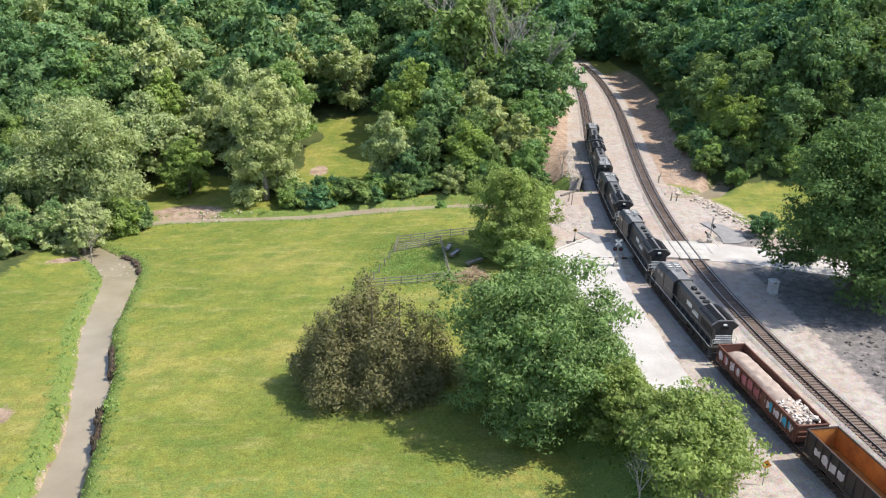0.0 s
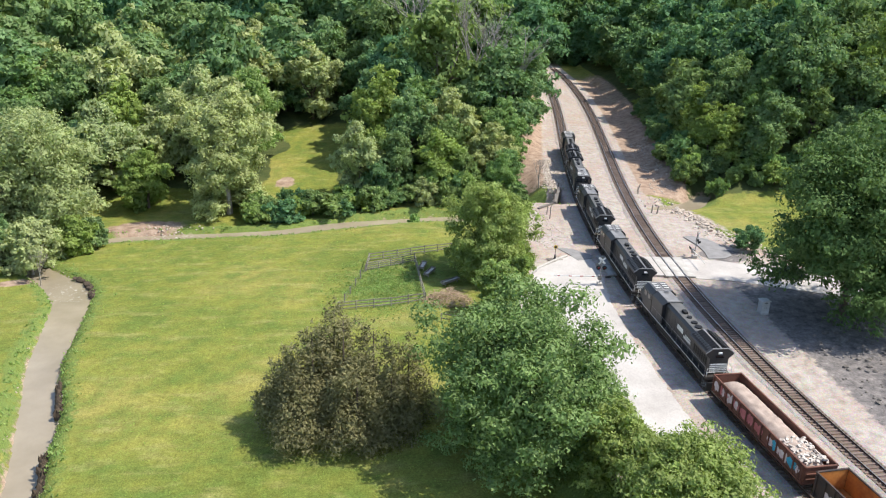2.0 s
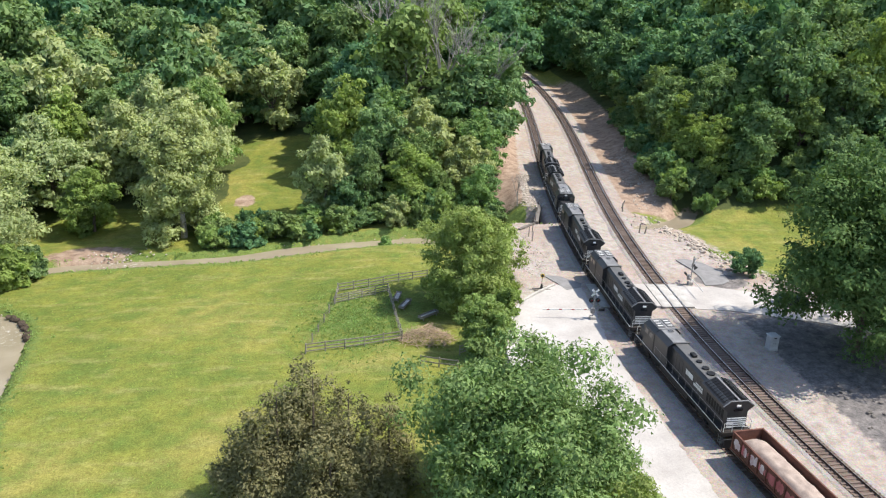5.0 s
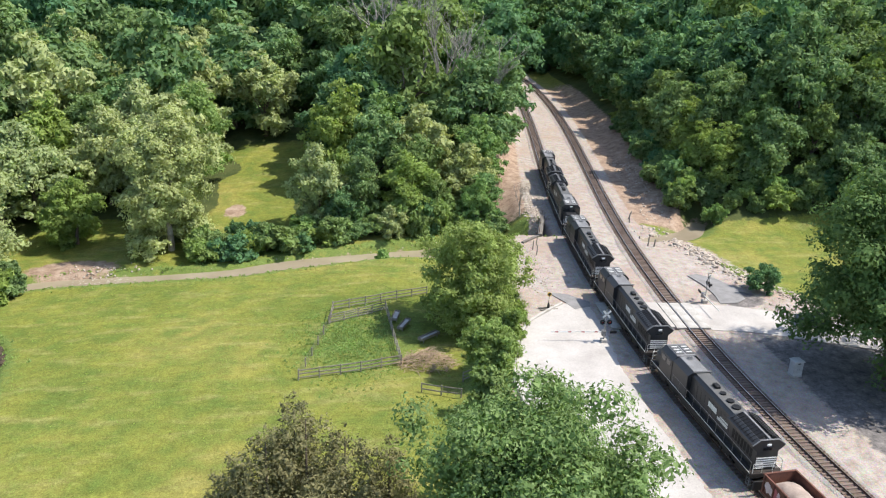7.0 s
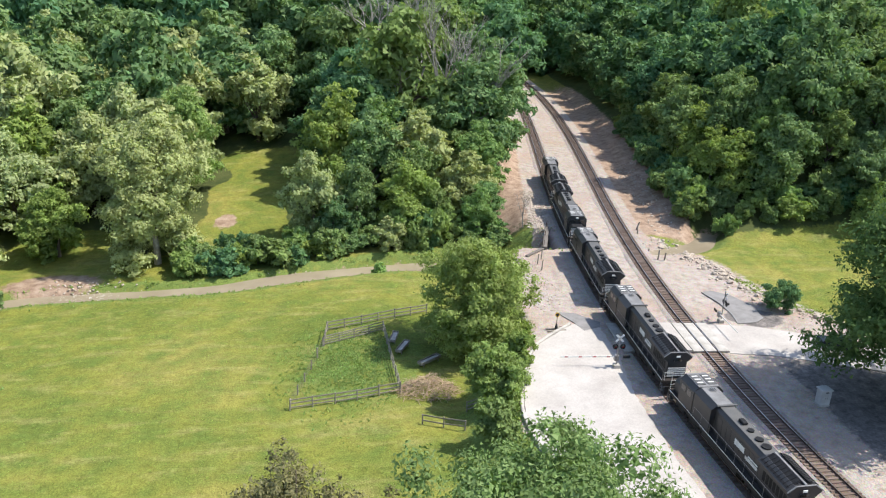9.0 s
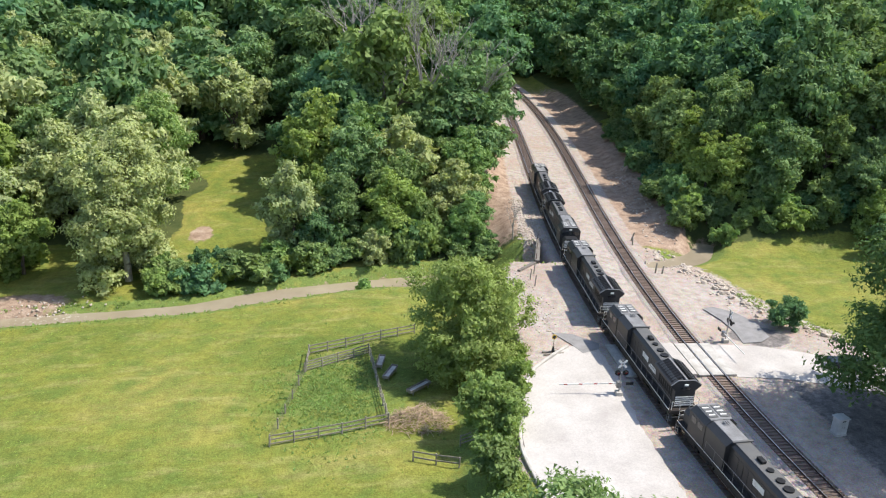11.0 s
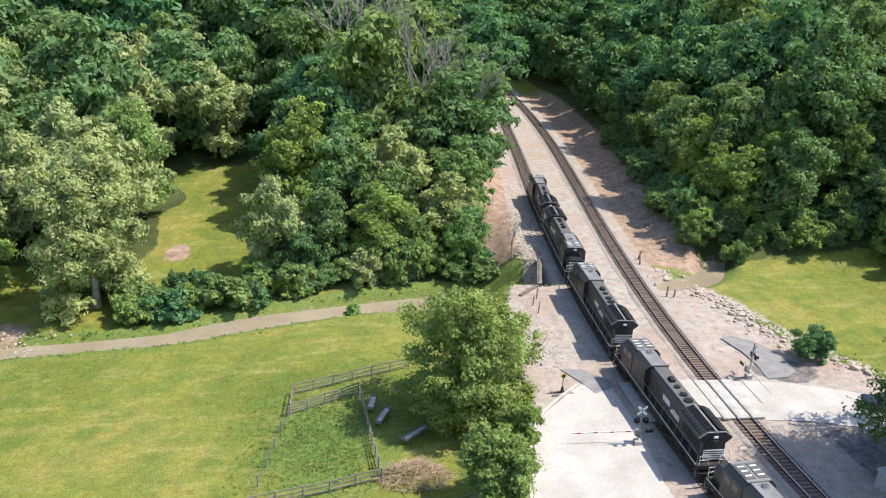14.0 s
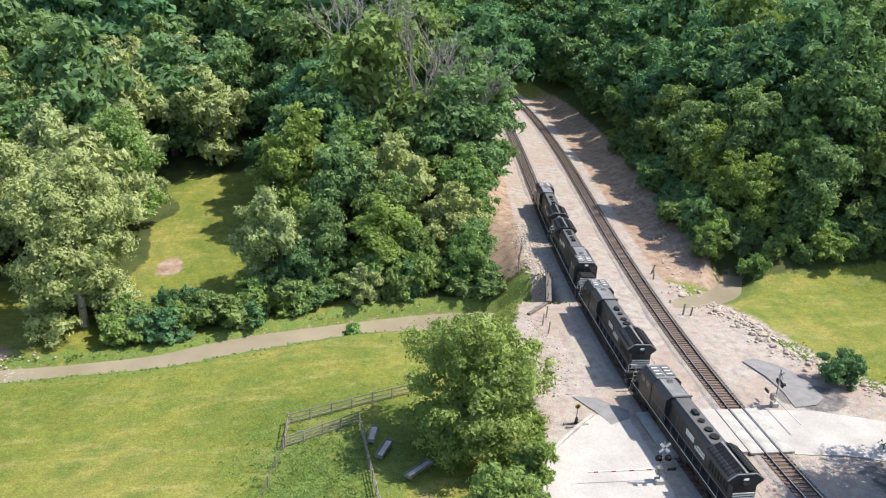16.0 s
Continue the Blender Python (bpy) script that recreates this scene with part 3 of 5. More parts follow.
# ---- trees ----
def leaf_cloud(rng, lobes, count, size, up=0.35, droop=0.0):
    """Many small leaf sprays over lobes of (x, y, z, r, squash), larger ones in the core. Returns vertices and faces."""
    count = int(count * 1.75)
    w = np.array([l[3] ** 2 for l in lobes])
    pick = rng.choice(len(lobes), count, p=w / w.sum())
    L = np.array(lobes)[pick]
    d = rng.normal(size=(count, 3))
    d[:, 2] += up
    d /= np.linalg.norm(d, axis=1)[:, None]
    r = L[:, 3] * (0.70 + 0.36 * rng.random(count) ** 0.7 + 0.34 * rng.random(count) ** 8)
    bump = 1 + 0.16 * np.sin(d[:, 0] * 7 + L[:, 0] * 3) * np.sin(d[:, 1] * 6 + L[:, 1] * 2) + 0.12 * np.sin(d[:, 2] * 9 + L[:, 2])
    c = L[:, :3] + d * (r * bump)[:, None] * np.stack([np.ones(count), np.ones(count), L[:, 4]], -1)
    n = d + rng.normal(size=(count, 3)) * 0.42
    n[:, 2] += 0.2
    n /= np.linalg.norm(n, axis=1)[:, None]
    u = np.cross(n, rng.normal(size=(count, 3)))
    u /= np.linalg.norm(u, axis=1)[:, None]
    v = np.cross(n, u)
    core = rng.random(count) < 0.25
    s = (size * (0.55 + 0.9 * rng.random(count)) * np.where(core, 1.2, 0.72))[:, None]
    c = np.where(core[:, None], L[:, :3] + (c - L[:, :3]) * 0.62, c)
    bend = n * s * 0.35
    a = c - u * s * 0.62 + v * s * 0.42
    b = c - u * s * 0.55 - v * s * 0.45
    e = c + u * s * 0.85 - bend
    V = np.stack([a, b, e], 1).reshape(-1, 3)
    F = np.arange(count * 3).reshape(-1, 3)
    return V, F


def tufted(rng, lobes, per, flat=0.62, proud=0.0):
    """Break lobes into smaller flattened sprays that leave gaps between them; proud pushes them out of the shaded core."""
    out = []
    for x, y, z, r, q in lobes:
        for i in range(per):
            d = rng.normal(size=3)
            d[2] += 0.35
            d /= np.linalg.norm(d)
            k = r * (0.58 + proud + 0.42 * rng.random())
            out.append((x + d[0] * k, y + d[1] * k, z + d[2] * k * q, r * (0.32 - 0.4 * proud + 0.24 * rng.random()), flat))
        out.append((x, y, z, r * 0.72, q))
    return out


def limb_mesh(segments, name="trunk", mat=None):
    bm = bmesh.new()
    for a, b, r0, r1, seg in segments:
        tube(bm, a, b, r0, r1, seg)
    me = bpy.data.meshes.new(name)
    bm.to_mesh(me)
    bm.free()
    me.materials.append(mat or BARK)
    return me


def crown_lobes(rng, h, rad, base, n, top_heavy=0.0):
    """Lobes that fill an uneven egg between base and h."""
    out = []
    mid = (h + base) / 2
    half = (h - base) / 2
    for i in range(n):
        d = rng.normal(size=3)
        d /= np.linalg.norm(d)
        q = 0.45 + 0.35 * rng.random()
        z = mid + d[2] * half * q + top_heavy * half * 0.2
        shrink = 1 - 0.35 * max(0, (z - mid) / half)
        r = rad * (0.30 + 0.18 * rng.random()) * (1.0 if n > 6 else 1.25)
        out.append((d[0] * rad * q * shrink, d[1] * rad * q * shrink, z, r, 0.85))
    out.append((0, 0, mid, rad * 0.62, min(1.3, half / rad)))
    out.append((rng.normal() * rad * 0.08, rng.normal() * rad * 0.08, h - rad * 0.36, rad * 0.40, 0.95))
    for a in rng.random(4) * 6.28:
        out.append((math.cos(a) * rad * 0.5, math.sin(a) * rad * 0.5, base + rad * 0.28, rad * 0.38, 0.8))
    return out


def tree_meshes(seed, h, rad, base, lobes, leaves, size, mat, bark=None, top_heavy=0.0, fork=5, skirt=0, proud=0.08):
    rng = np.random.default_rng(seed)
    lb = crown_lobes(rng, h, rad, base, lobes, top_heavy)
    for a in range(skirt):
        f = 6.283 * (a + 0.6 * rng.random()) / skirt
        lb.append((math.cos(f) * rad * 0.66, math.sin(f) * rad * 0.66, base + rad * (0.2 + 0.14 * rng.random()), rad * 0.28, 0.8))
    V, F = leaf_cloud(rng, tufted(rng, lb, 9 if leaves > 6000 else 6 if leaves > 1200 else 3, 0.62, proud), leaves, size, 0.55)
    crown = bpy.data.meshes.new("crown")
    crown.from_pydata(V.tolist(), [], F.tolist())
    crown.materials.append(mat)
    seg = []
    tr = 0.018 * h + 0.04
    p, ht = np.zeros(3), base + (h - base) * 0.35
    steps = 3
    for i in range(steps):
        q = np.array([rng.normal() * 0.012 * h, rng.normal() * 0.012 * h, ht * (i + 1) / steps])
        seg.append((p - np.array([0, 0, 0.5 if i == 0 else 0]), q, tr * (1.3 - 0.25 * i), tr * (1.05 - 0.25 * i), 7))
        p = q
    for l in lb[:fork]:
        s = np.array([0, 0, ht * (0.55 + 0.45 * rng.random())])
        e = np.array(l[:3])
        m = (s + e) / 2 + np.array([0, 0, 0.05 * h])
        seg.append((s, m, tr * 0.5, tr * 0.32, 5))
        seg.append((m, e, tr * 0.32, tr * 0.12, 5))
    return crown, limb_mesh(seg, "trunk", bark)


def plant(name, meshes, x, y, label, category="tree", group="", rot=0.0, sc=1.0, sz=None, sink=0.0):
    crown, trunk = meshes
    e = holder(name, label, category, group)
    e.matrix_basis = pose(x, y, float(ground_z(x, y)) - sink, 0, 0, rot)
    e.scale = (sc, sc, sz or sc)
    for n, me in (("trunk", trunk), ("crown", crown)):
        if me is not None:
            o = new(n, me)
            o.parent = e
    return e


def build_trees():
    rng = random.Random(11)
    # single trees
    plant("broadleaf_tree", tree_meshes(1, 14.6, 10.6, 0.0, 30, 52000, 0.30, LEAF_MAPLE, top_heavy=0.1, skirt=6, proud=0.2), 10.2, 73.8, "large dark green maple in full leaf at the field edge")
    plant("broadleaf_tree", tree_meshes(2, 8.6, 6.8, 0.2, 20, 22000, 0.26, LEAF_FRESH), 20.3, 59.0, "bright green young tree beside the lane")
    plant("broadleaf_tree", tree_meshes(3, 7.6, 4.6, 0.1, 10, 10000, 0.26, LEAF_FRESH), 17.2, 65.5, "light green sapling clump under the maple")
    plant("broadleaf_tree", tree_meshes(4, 14.6, 7.4, 0.2, 22, 24000, 0.30, LEAF_FRESH, skirt=6, proud=0.2), 10.8, 120.5, "leaning green tree beside the paddock", rot=40)
    plant("shrub", tree_meshes(5, 5.6, 4.0, 0.0, 12, 7500, 0.32, LEAF_YELLOW), 11.2, 105.0, "bright green shrub at the kerb", "shrub")
    plant("shrub", tree_meshes(6, 3.8, 2.4, 0.1, 7, 2400, 0.38, LEAF_YELLOW), 14.0, 110.5, "yellow-green shrub at the kerb", "shrub")
    plant("shrub", tree_meshes(7, 4.0, 2.6, 0.1, 7, 2400, 0.38, LEAF), 10.0, 97.5, "green shrub on the bank below the lane", "shrub")
    plant("broadleaf_tree", tree_meshes(8, 24.0, 8.4, 0.3, 24, 26000, 0.42, LEAF_PALE, BARK_PALE, skirt=7, proud=0.0), -36.0, 156.0, "tall pale silvery-green tree at the stream")
    plant("broadleaf_tree", tree_meshes(9, 20.5, 8.6, 3.0, 18, 13000, 0.50, LEAF_YELLOW), -37.5, 186.0, "yellow-green tree behind the clearing")
    plant("broadleaf_tree", tree_meshes(10, 12.5, 5.2, 0.0, 16, 7500, 0.46, LEAF_YELLOW), -53.0, 161.0, "young cone-shaped green tree in the clearing")
    plant("broadleaf_tree", tree_meshes(12, 21.0, 12.5, 1.0, 26, 26000, 0.45, LEAF_PALE, BARK_PALE), -67.0, 143.0, "broad pale-leaved sycamore by the stream")
    plant("broadleaf_tree", tree_meshes(13, 10.0, 5.0, 1.0, 12, 4500, 0.50, LEAF_PALE, BARK_PALE), -60.5, 126.5, "thin pale sycamore leaning over the stream")
    for i, (x, y, h, r, mt) in enumerate(((-61, 131.5, 5.5, 3.6, LEAF_PALE), (-66.5, 127.5, 6.0, 4.0, LEAF_PALE), (-57.0, 134.5, 6.5, 3.6, LEAF_YELLOW), (-72.5, 128, 7.0, 4.2, LEAF), (-72, 121, 5.0, 3.8, LEAF_PALE), (-55, 138.5, 5.0, 3.0, LEAF))):
        plant("shrub", tree_meshes(30 + i, h, r, 0.0, 9, 3200, 0.5, mt), x, y, "pale leafy bush at the stream bend", "shrub", "bend bushes")
    plant("broadleaf_tree", tree_meshes(14, 22.5, 12.6, 1.2, 34, 42000, 0.38, LEAF_OAK, skirt=5, proud=0.15), 54.9, 100.6, "very large dark green tree beside the lane")
    plant("shrub", tree_meshes(15, 4.0, 2.5, 0.1, 9, 3000, 0.28, LEAF_DEEP), 52.0, 125.3, "small round dark bush on rubble at the lawn edge", "shrub")
    plant("shrub", tree_meshes(16, 5.4, 2.9, 0.1, 8, 3000, 0.42, LEAF_PALE), 1.2, 158.8, "grey-green willow bush on the stream bank", "shrub")
    plant("shrub", tree_meshes(17, 2.4, 1.3, 0.1, 5, 700, 0.36, LEAF_YELLOW), -0.6, 149.3, "small yellow-green sapling on the bank", "shrub")

    # brown cedar: a clump of spires
    seg, lobes = [], []
    g = np.random.default_rng(21)
    for cx, cy, hh, rr in ((0, 0, 11.2, 4.6), (2.6, -0.8, 10.2, 4.0), (-2.6, -0.4, 9.6, 4.2), (5.6, 0.6, 8.2, 2.5), (1.4, -3.2, 7.6, 3.8), (-5.2, 0.2, 6.6, 3.0), (-1.0, 2.4, 10.6, 3.4), (-3.4, -2.8, 6.2, 3.2), (4.2, -2.6, 6.6, 2.8)):
        seg.append(((cx, cy, -0.5), (cx, cy, hh * 0.95), 0.22, 0.03, 6))
        for i in range(15):
            f = i / 14
            r = rr * (1 - f) ** 0.6 * 0.34 + 0.28
            for j in range(6 if f < 0.5 else 4 if f < 0.8 else 2):
                a = g.random() * 6.28
                q = rr * (1 - f) ** 0.6 * (0.45 + 0.45 * g.random())
                lobes.append((cx + math.cos(a) * q, cy + math.sin(a) * q, 0.4 + hh * f + 0.5 * g.random(), r * (0.55 + 0.5 * g.random()), 1.25))
    V, F = leaf_cloud(g, lobes, 48000, 0.19, 0.3)
    crown = bpy.data.meshes.new("crown")
    crown.from_pydata(V.tolist(), [], F.tolist())
    crown.materials.append(LEAF_CEDAR)
    plant("cedar_tree", (crown, limb_mesh(seg)), -7.4, 78.6, "brownish green cedar clump standing in the field", sc=1.16, sz=1.12)

    # woods
    near = [tree_meshes(100 + i, 16.0, 6.3, 0.8 if i % 2 else 2.0, 14, 5000, 0.56, m) for i, m in enumerate((LEAF, LEAF_DEEP, LEAF, LEAF_YELLOW, LEAF_DEEP, LEAF_PALE, LEAF))]
    mids = [tree_meshes(200 + i, 17.0, 6.8, 1.0, 12, 3300, 0.74, m) for i, m in enumerate((LEAF, LEAF_DEEP, LEAF_DEEP, LEAF, LEAF_PALE))]
    fars = [tree_meshes(300 + i, 18.0, 7.6, 1.0, 10, 1150, 1.20, m, fork=2) for i, m in enumerate((LEAF, LEAF_DEEP, LEAF_DEEP))]
    bush = [tree_meshes(400 + i, 4.6, 3.0, 0.0, 7, 1500, 0.52, m, fork=2) for i, m in enumerate((LEAF, LEAF_DEEP, LEAF, LEAF_YELLOW))]
    put = [(10.5, 75), (-36.3, 156), (-37.5, 186), (-53, 161), (-66, 141), (53.6, 100.6), (10.8, 120.5), (1.2, 158.8)]
    names = {id(LEAF): "mid-green", id(LEAF_DEEP): "dark green", id(LEAF_PALE): "pale green", id(LEAF_YELLOW): "yellow-green"}

    def free(x, y, d):
        return all((x - a) ** 2 + (y - b) ** 2 > d * d for a, b in put)

    def wood_ok(x, y):
        if abs(x) > 0.60 * y + 6:
            return False
        ns = float(near_stream(np.array(x), np.array(y)))
        if ns < 2.0 or max(float(meadow(np.array(x + dx), np.array(y + dy))) for dx, dy in ((0, 0), (4.0, 0), (-4.0, 0), (0, 5.0), (0, -2.0))) > 0.1:
            return False
        ew, ee = float(edge_w(y)), float(edge_e(y))
        if y > 334:
            return True
        if x < 30:
            if y > 160 and x < ew - (2.5 if y > 215 else 6):
                return True
            return y > 153 and x < -36 and x < ew or (x < -66 and y > 118)
        return (x > float(wood_foot(y)) + 6.8 and y > 162) or (x > 80 and y > 96)

    # edge trees whose lighter leaf colours stand in for sunlight on the wood
    for x, y, k, sc in ((62, 165, 3, .75), (70, 168, 3, .85), (60.5, 171, 3, .7), (78, 164, 6, .8), (66, 176, 6, 1.05), (15, 171, 5, .85), (-8, 169, 3, .8), (7, 181, 5, 1.1), (-2, 176, 6, 1.1), (19, 181, 3, .9), (-52, 178, 5, 1.2), (-63, 170, 5, 1.2), (-72, 158, 5, 1.1)):
        put.append((x, y))
        plant("woodland_tree", near[k], x, y, "light green tree at the wood edge, sunlit tone put into its leaves", "tree", "hillside wood", rng.uniform(0, 360), sc, None, 0.2)
    n, far_at = 13, []
    for k in range(26000):
        y = 100 + 252 * rng.random() ** 1.4
        x = rng.uniform(-0.62, 0.62) * (y + 20)
        if not wood_ok(x, y):
            continue
        deep = y - 159 if x < 30 else min(x - float(wood_foot(y)), (y - 157) * 1.2)
        gap = 5.0 if deep < 9 else 8.0 if y < 205 else 8.8 if y < 240 else 10.4
        if not free(x, y, gap):
            continue
        put.append((x, y))
        sc = rng.uniform(0.95, 1.65) * min(1.0, 0.42 + 0.032 * max(0, deep))
        rot, sz = rng.uniform(0, 360), sc * rng.uniform(0.85, 1.2)
        if n < 299 and y < 240 and abs(x) < 0.58 * y:
            pool = near if y < 192 else mids
            # leaf colours carry the brightness of the slopes: lighter kinds imitate sunlight, most in the west
            light = (0, 2, 3, 5, 6) if pool is near else (0, 3, 4)
            i = rng.choice(light) if x < -8 else rng.choice((0, 2, 3, 6, 3, 4) if pool is near else (0, 1, 2, 3))
            tone = names.get(id(pool[i][0].materials[0]), "green")
            plant("woodland_tree", pool[i], x, y, f"{tone} leafy tree in the hillside wood", "tree", "hillside wood", rot, sc, sz, 0.2)
            n += 1
        else:
            far_at.append((x, y, rot, sc, sz, rng.randrange(3)))
    for k in range(1500):
        x, y = rng.uniform(5, 150), rng.uniform(338, 440)
        if free(x, y, 9.0):
            put.append((x, y))
            far_at.append((x, y, rng.uniform(0, 360), 1.0, rng.uniform(0.9, 1.2), rng.randrange(3)))
    for k in range(3):
        V, F = [], []
        c = np.array([v.co[:] for v in fars[k][0].vertices])
        f = np.array([p.vertices[:] for p in fars[k][0].polygons])
        off = 0
        for x, y, rot, sc, sz, kind in far_at:
            if kind != k:
                continue
            q, w = math.cos(radians(rot)), math.sin(radians(rot))
            z = float(ground_z(x, y))
            V.append(np.stack([(c[:, 0] * q - c[:, 1] * w) * sc + x, (c[:, 0] * w + c[:, 1] * q) * sc + y, c[:, 2] * sz + z], -1))
            F.append(f + off)
            off += len(c)
        o = mesh_np("far_wood", np.concatenate(V).tolist(), np.concatenate(F).tolist(), fars[k][0].materials[0])
        tagged(o, "distant green woods covering the valley slopes", "woods", kind="stuff")
    # undergrowth along the stream and at the foot of the woods
    m = 0
    for k in range(9000):
        if k % 2:
            x, y = rng.uniform(-62, 20), rng.uniform(147, 166)
        else:
            x, y = rng.uniform(44, 110), rng.uniform(150, 235)
        ns = float(near_stream(np.array(x), np.array(y)))
        if float(meadow(np.array(x), np.array(y))) > 0.1 or ns < 1.0:
            continue
        ew, ee = float(edge_w(y)), float(edge_e(y))
        if x < 30 and not (ns < 8 and x < ew - 5 and x > -31 and y > np.interp(x, [-40, -24, -5, 12, 22], [149, 150.5, 157.5, 160.5, 158])):
            continue
        if x > 30 and not (float(wood_foot(y)) + 2.4 < x < float(wood_foot(y)) + 6.5 and y > 159 or (y < 163 and y > 156.5 and x > 54)):
            continue
        if not free(x, y, 2.3):
            continue
        put.append((x, y))
        i = rng.randrange(len(bush))
        sc = rng.uniform(0.6, 1.3)
        plant("shrub", bush[i], x, y, "dense green undergrowth bush at the wood edge", "shrub", "undergrowth", rng.uniform(0, 360), sc, sc * rng.uniform(0.7, 1.2), 0.15)
        m += 1
        if m > 190:
            break


build_trees()


# ---- train ----
def car_pose(y, flip=False):
    x, a = along(track_l, y)
    return pose(x, y, 0.365, 0, 0, math.degrees(a) + (180 if flip else 0))


def wheel(parent, x, y, r):
    w = part("wheel", tube(bmesh.new(), (x - .07, y, r), (x + .07, y, r), r, seg=16), WHEELM, parent)
    return w


def truck(e, yc, axles, gap, r, wide=1.12, mat=None):
    """A bogie with side frames, springs and wheels."""
    bm = bmesh.new()
    half = (axles - 1) * gap / 2
    for s in (-1, 1):
        prof = [(yc - half - .45, r), (yc - half - .3, r + .25), (yc - gap * .3, r + .32), (yc - .4, r - .12), (yc + .4, r - .12), (yc + gap * .3, r + .32), (yc + half + .3, r + .25), (yc + half + .45, r),
                (yc + half + .2, r - .12), (yc - half - .2, r - .12)]
        lo = [bm.verts.new((s * wide, y, z)) for y, z in prof[:4] + prof[4:]]
        hi = [bm.verts.new((s * (wide - .2), y, z)) for y, z in prof]
        bm.faces.new(lo)
        bm.faces.new(hi[::-1])
        for i in range(len(prof)):
            j = (i + 1) % len(prof)
            bm.faces.new((lo[i], hi[i], hi[j], lo[j]))
        for i in range(axles):
            box(bm, s * (wide + .04), yc - half + i * gap, r, .12, .34, .34, bevel=.04)
    box(bm, 0, yc, r + .2, 2 * wide - .3, .5, .3, bevel=.04)
    bmesh.ops.recalc_face_normals(bm, faces=bm.faces[:])
    t = part("truck", bm, mat or LOCO_DARK, e, "grimy wheel truck")
    for i in range(axles):
        for s in (-1, 1):
            wheel(t, s * .76, yc - half + i * gap, r)
    return t


def coupler(e, y, s):
    bm = B(0, y, .9, .25, .9, .28, .04)
    box(bm, 0, y + s * .45, .9, .42, .3, .34, bevel=.06)
    part("coupler", bm, LOCO_DARK, e)


def locomotive():
    e = holder("locomotive", "black diesel locomotive with white striped ends", "locomotive", "locomotives")
    part("underframe", B(0, 0, 1.42, 3.06, 21.0, .42, .03), LOCO_DARK, e)
    for s in (-1, 1):
        part("sill_stripe", B(s * 1.535, 0, 1.60, .02, 20.6, .07), WHITE, e, "thin white sill stripe")
    part("fuel_tank", prism(bmesh.new(), [(-1.45, 1.2), (1.45, 1.2), (1.45, .75), (1.1, .38), (-1.1, .38), (-1.45, .75)], -3.1, 3.3), LOCO_DARK, e)
    for yc in (-6.9, 6.9):
        truck(e, yc, 3, 2.0, .53)
    for y, s in ((10.75, 1), (-10.75, -1)):
        coupler(e, y, s)
        bm = prism(bmesh.new(), [(-1.5, .35), (1.5, .35), (1.5, 1.25), (-1.5, 1.25)], y - .35, y - .2)
        part("pilot", bm, LOCO_BLACK, e, "black end pilot plate")
        for x in (-1.25, 1.25):
            st = bmesh.new()
            for i in range(4):
                box(st, x, y - s * (.55 + .02 * i), .42 + .3 * i, .5, .34, .04)
            for dy in (.36, .76):
                box(st, x + math.copysign(.26, x), y - s * dy, .95, .03, .05, 1.3)
            part("step", st, STEEL, e, "steel corner steps")
    # engine hood, radiator wings and roof
    part("hood", prism(bmesh.new(), [(-1.0, 1.63), (1.0, 1.63), (1.0, 4.05), (.72, 4.32), (-.72, 4.32), (-1.0, 4.05)], -5.6, 5.0), LOCO_BLACK, e)
    part("hood_roof", B(0, -.9, 4.35, 1.42, 9.2, .06, .015), LOCO_ROOF, e, "dark grey hood roof")
    part("radiator_cab", prism(bmesh.new(), [(-1.02, 1.63), (1.02, 1.63), (1.02, 3.5), (1.52, 3.95), (1.52, 4.2), (.9, 4.58), (-.9, 4.58), (-1.52, 4.2), (-1.52, 3.95), (-1.02, 3.5)], -10.0, -5.6), LOCO_BLACK, e)
    for s in (-1, 1):
        g = bmesh.new()
        m = Matrix.Translation((s * .80, -7.75, 4.50)) @ Matrix.Rotation(s * math.atan2(.34, .62) * .92, 4, "Y")
        box(g, 0, 0, .06, 1.25, 3.9, .05, m)
        for i in range(9):
            box(g, 0, -1.8 + i * .45, .10, 1.2, .05, .05, m)
        part("radiator_grille", g, GRILLE, e, "dark slatted radiator grille")
    part("roof_ridge", B(0, -7.8, 4.70, .22, 4.4, .16, .02), LOCO_GREY, e, "grey roof ridge")
    rim = bmesh.new()
    for pts in (((-1.55, 4.12), (-.85, 4.66)), ((1.55, 4.12), (.85, 4.66)), ((-.87, 4.66), (.87, 4.66))):
        (x0, z0), (x1, z1) = pts
        tube(rim, (x0, -10.03, z0), (x1, -10.03, z1), .06, seg=6)
    part("roof_edge", rim, LOCO_GREY, e, "pale roof edge")
    for s in (-1, 1):
        for i in range(7):
            part("side_vent", B(s * 1.015, -6.2 - i * .5, 2.9, .05, .36, .9), GRILLE, e)
    for y, r in ((-4.4, .42), (-3.3, .36), (-1.9, .30)):
        f = tube(bmesh.new(), (0, y, 4.36), (0, y, 4.52), r, seg=18)
        part("roof_fan", f, GRILLE, e, "round roof fan")
    part("exhaust_stack", B(0, -.6, 4.5, .5, .8, .32, .05), GRILLE, e)
    for s in (-1, 1):
        for i in range(9):
            part("hood_door", B(s * 1.012, -5.0 + i * .78, 2.75, .03, .68, 1.9, .008), LOCO_BLACK, e)
    for s in (-1, 1):
        mk = bmesh.new()
        box(mk, s * 1.032, -4.4, 3.05, .012, 1.5, .16)
        box(mk, s * 1.032, -4.2, 2.75, .012, 1.9, .30)
        box(mk, s * 1.032, -2.2, 3.15, .012, 1.6, .55)
        part("side_marking", mk, WHITE, e, "plain white side marking")
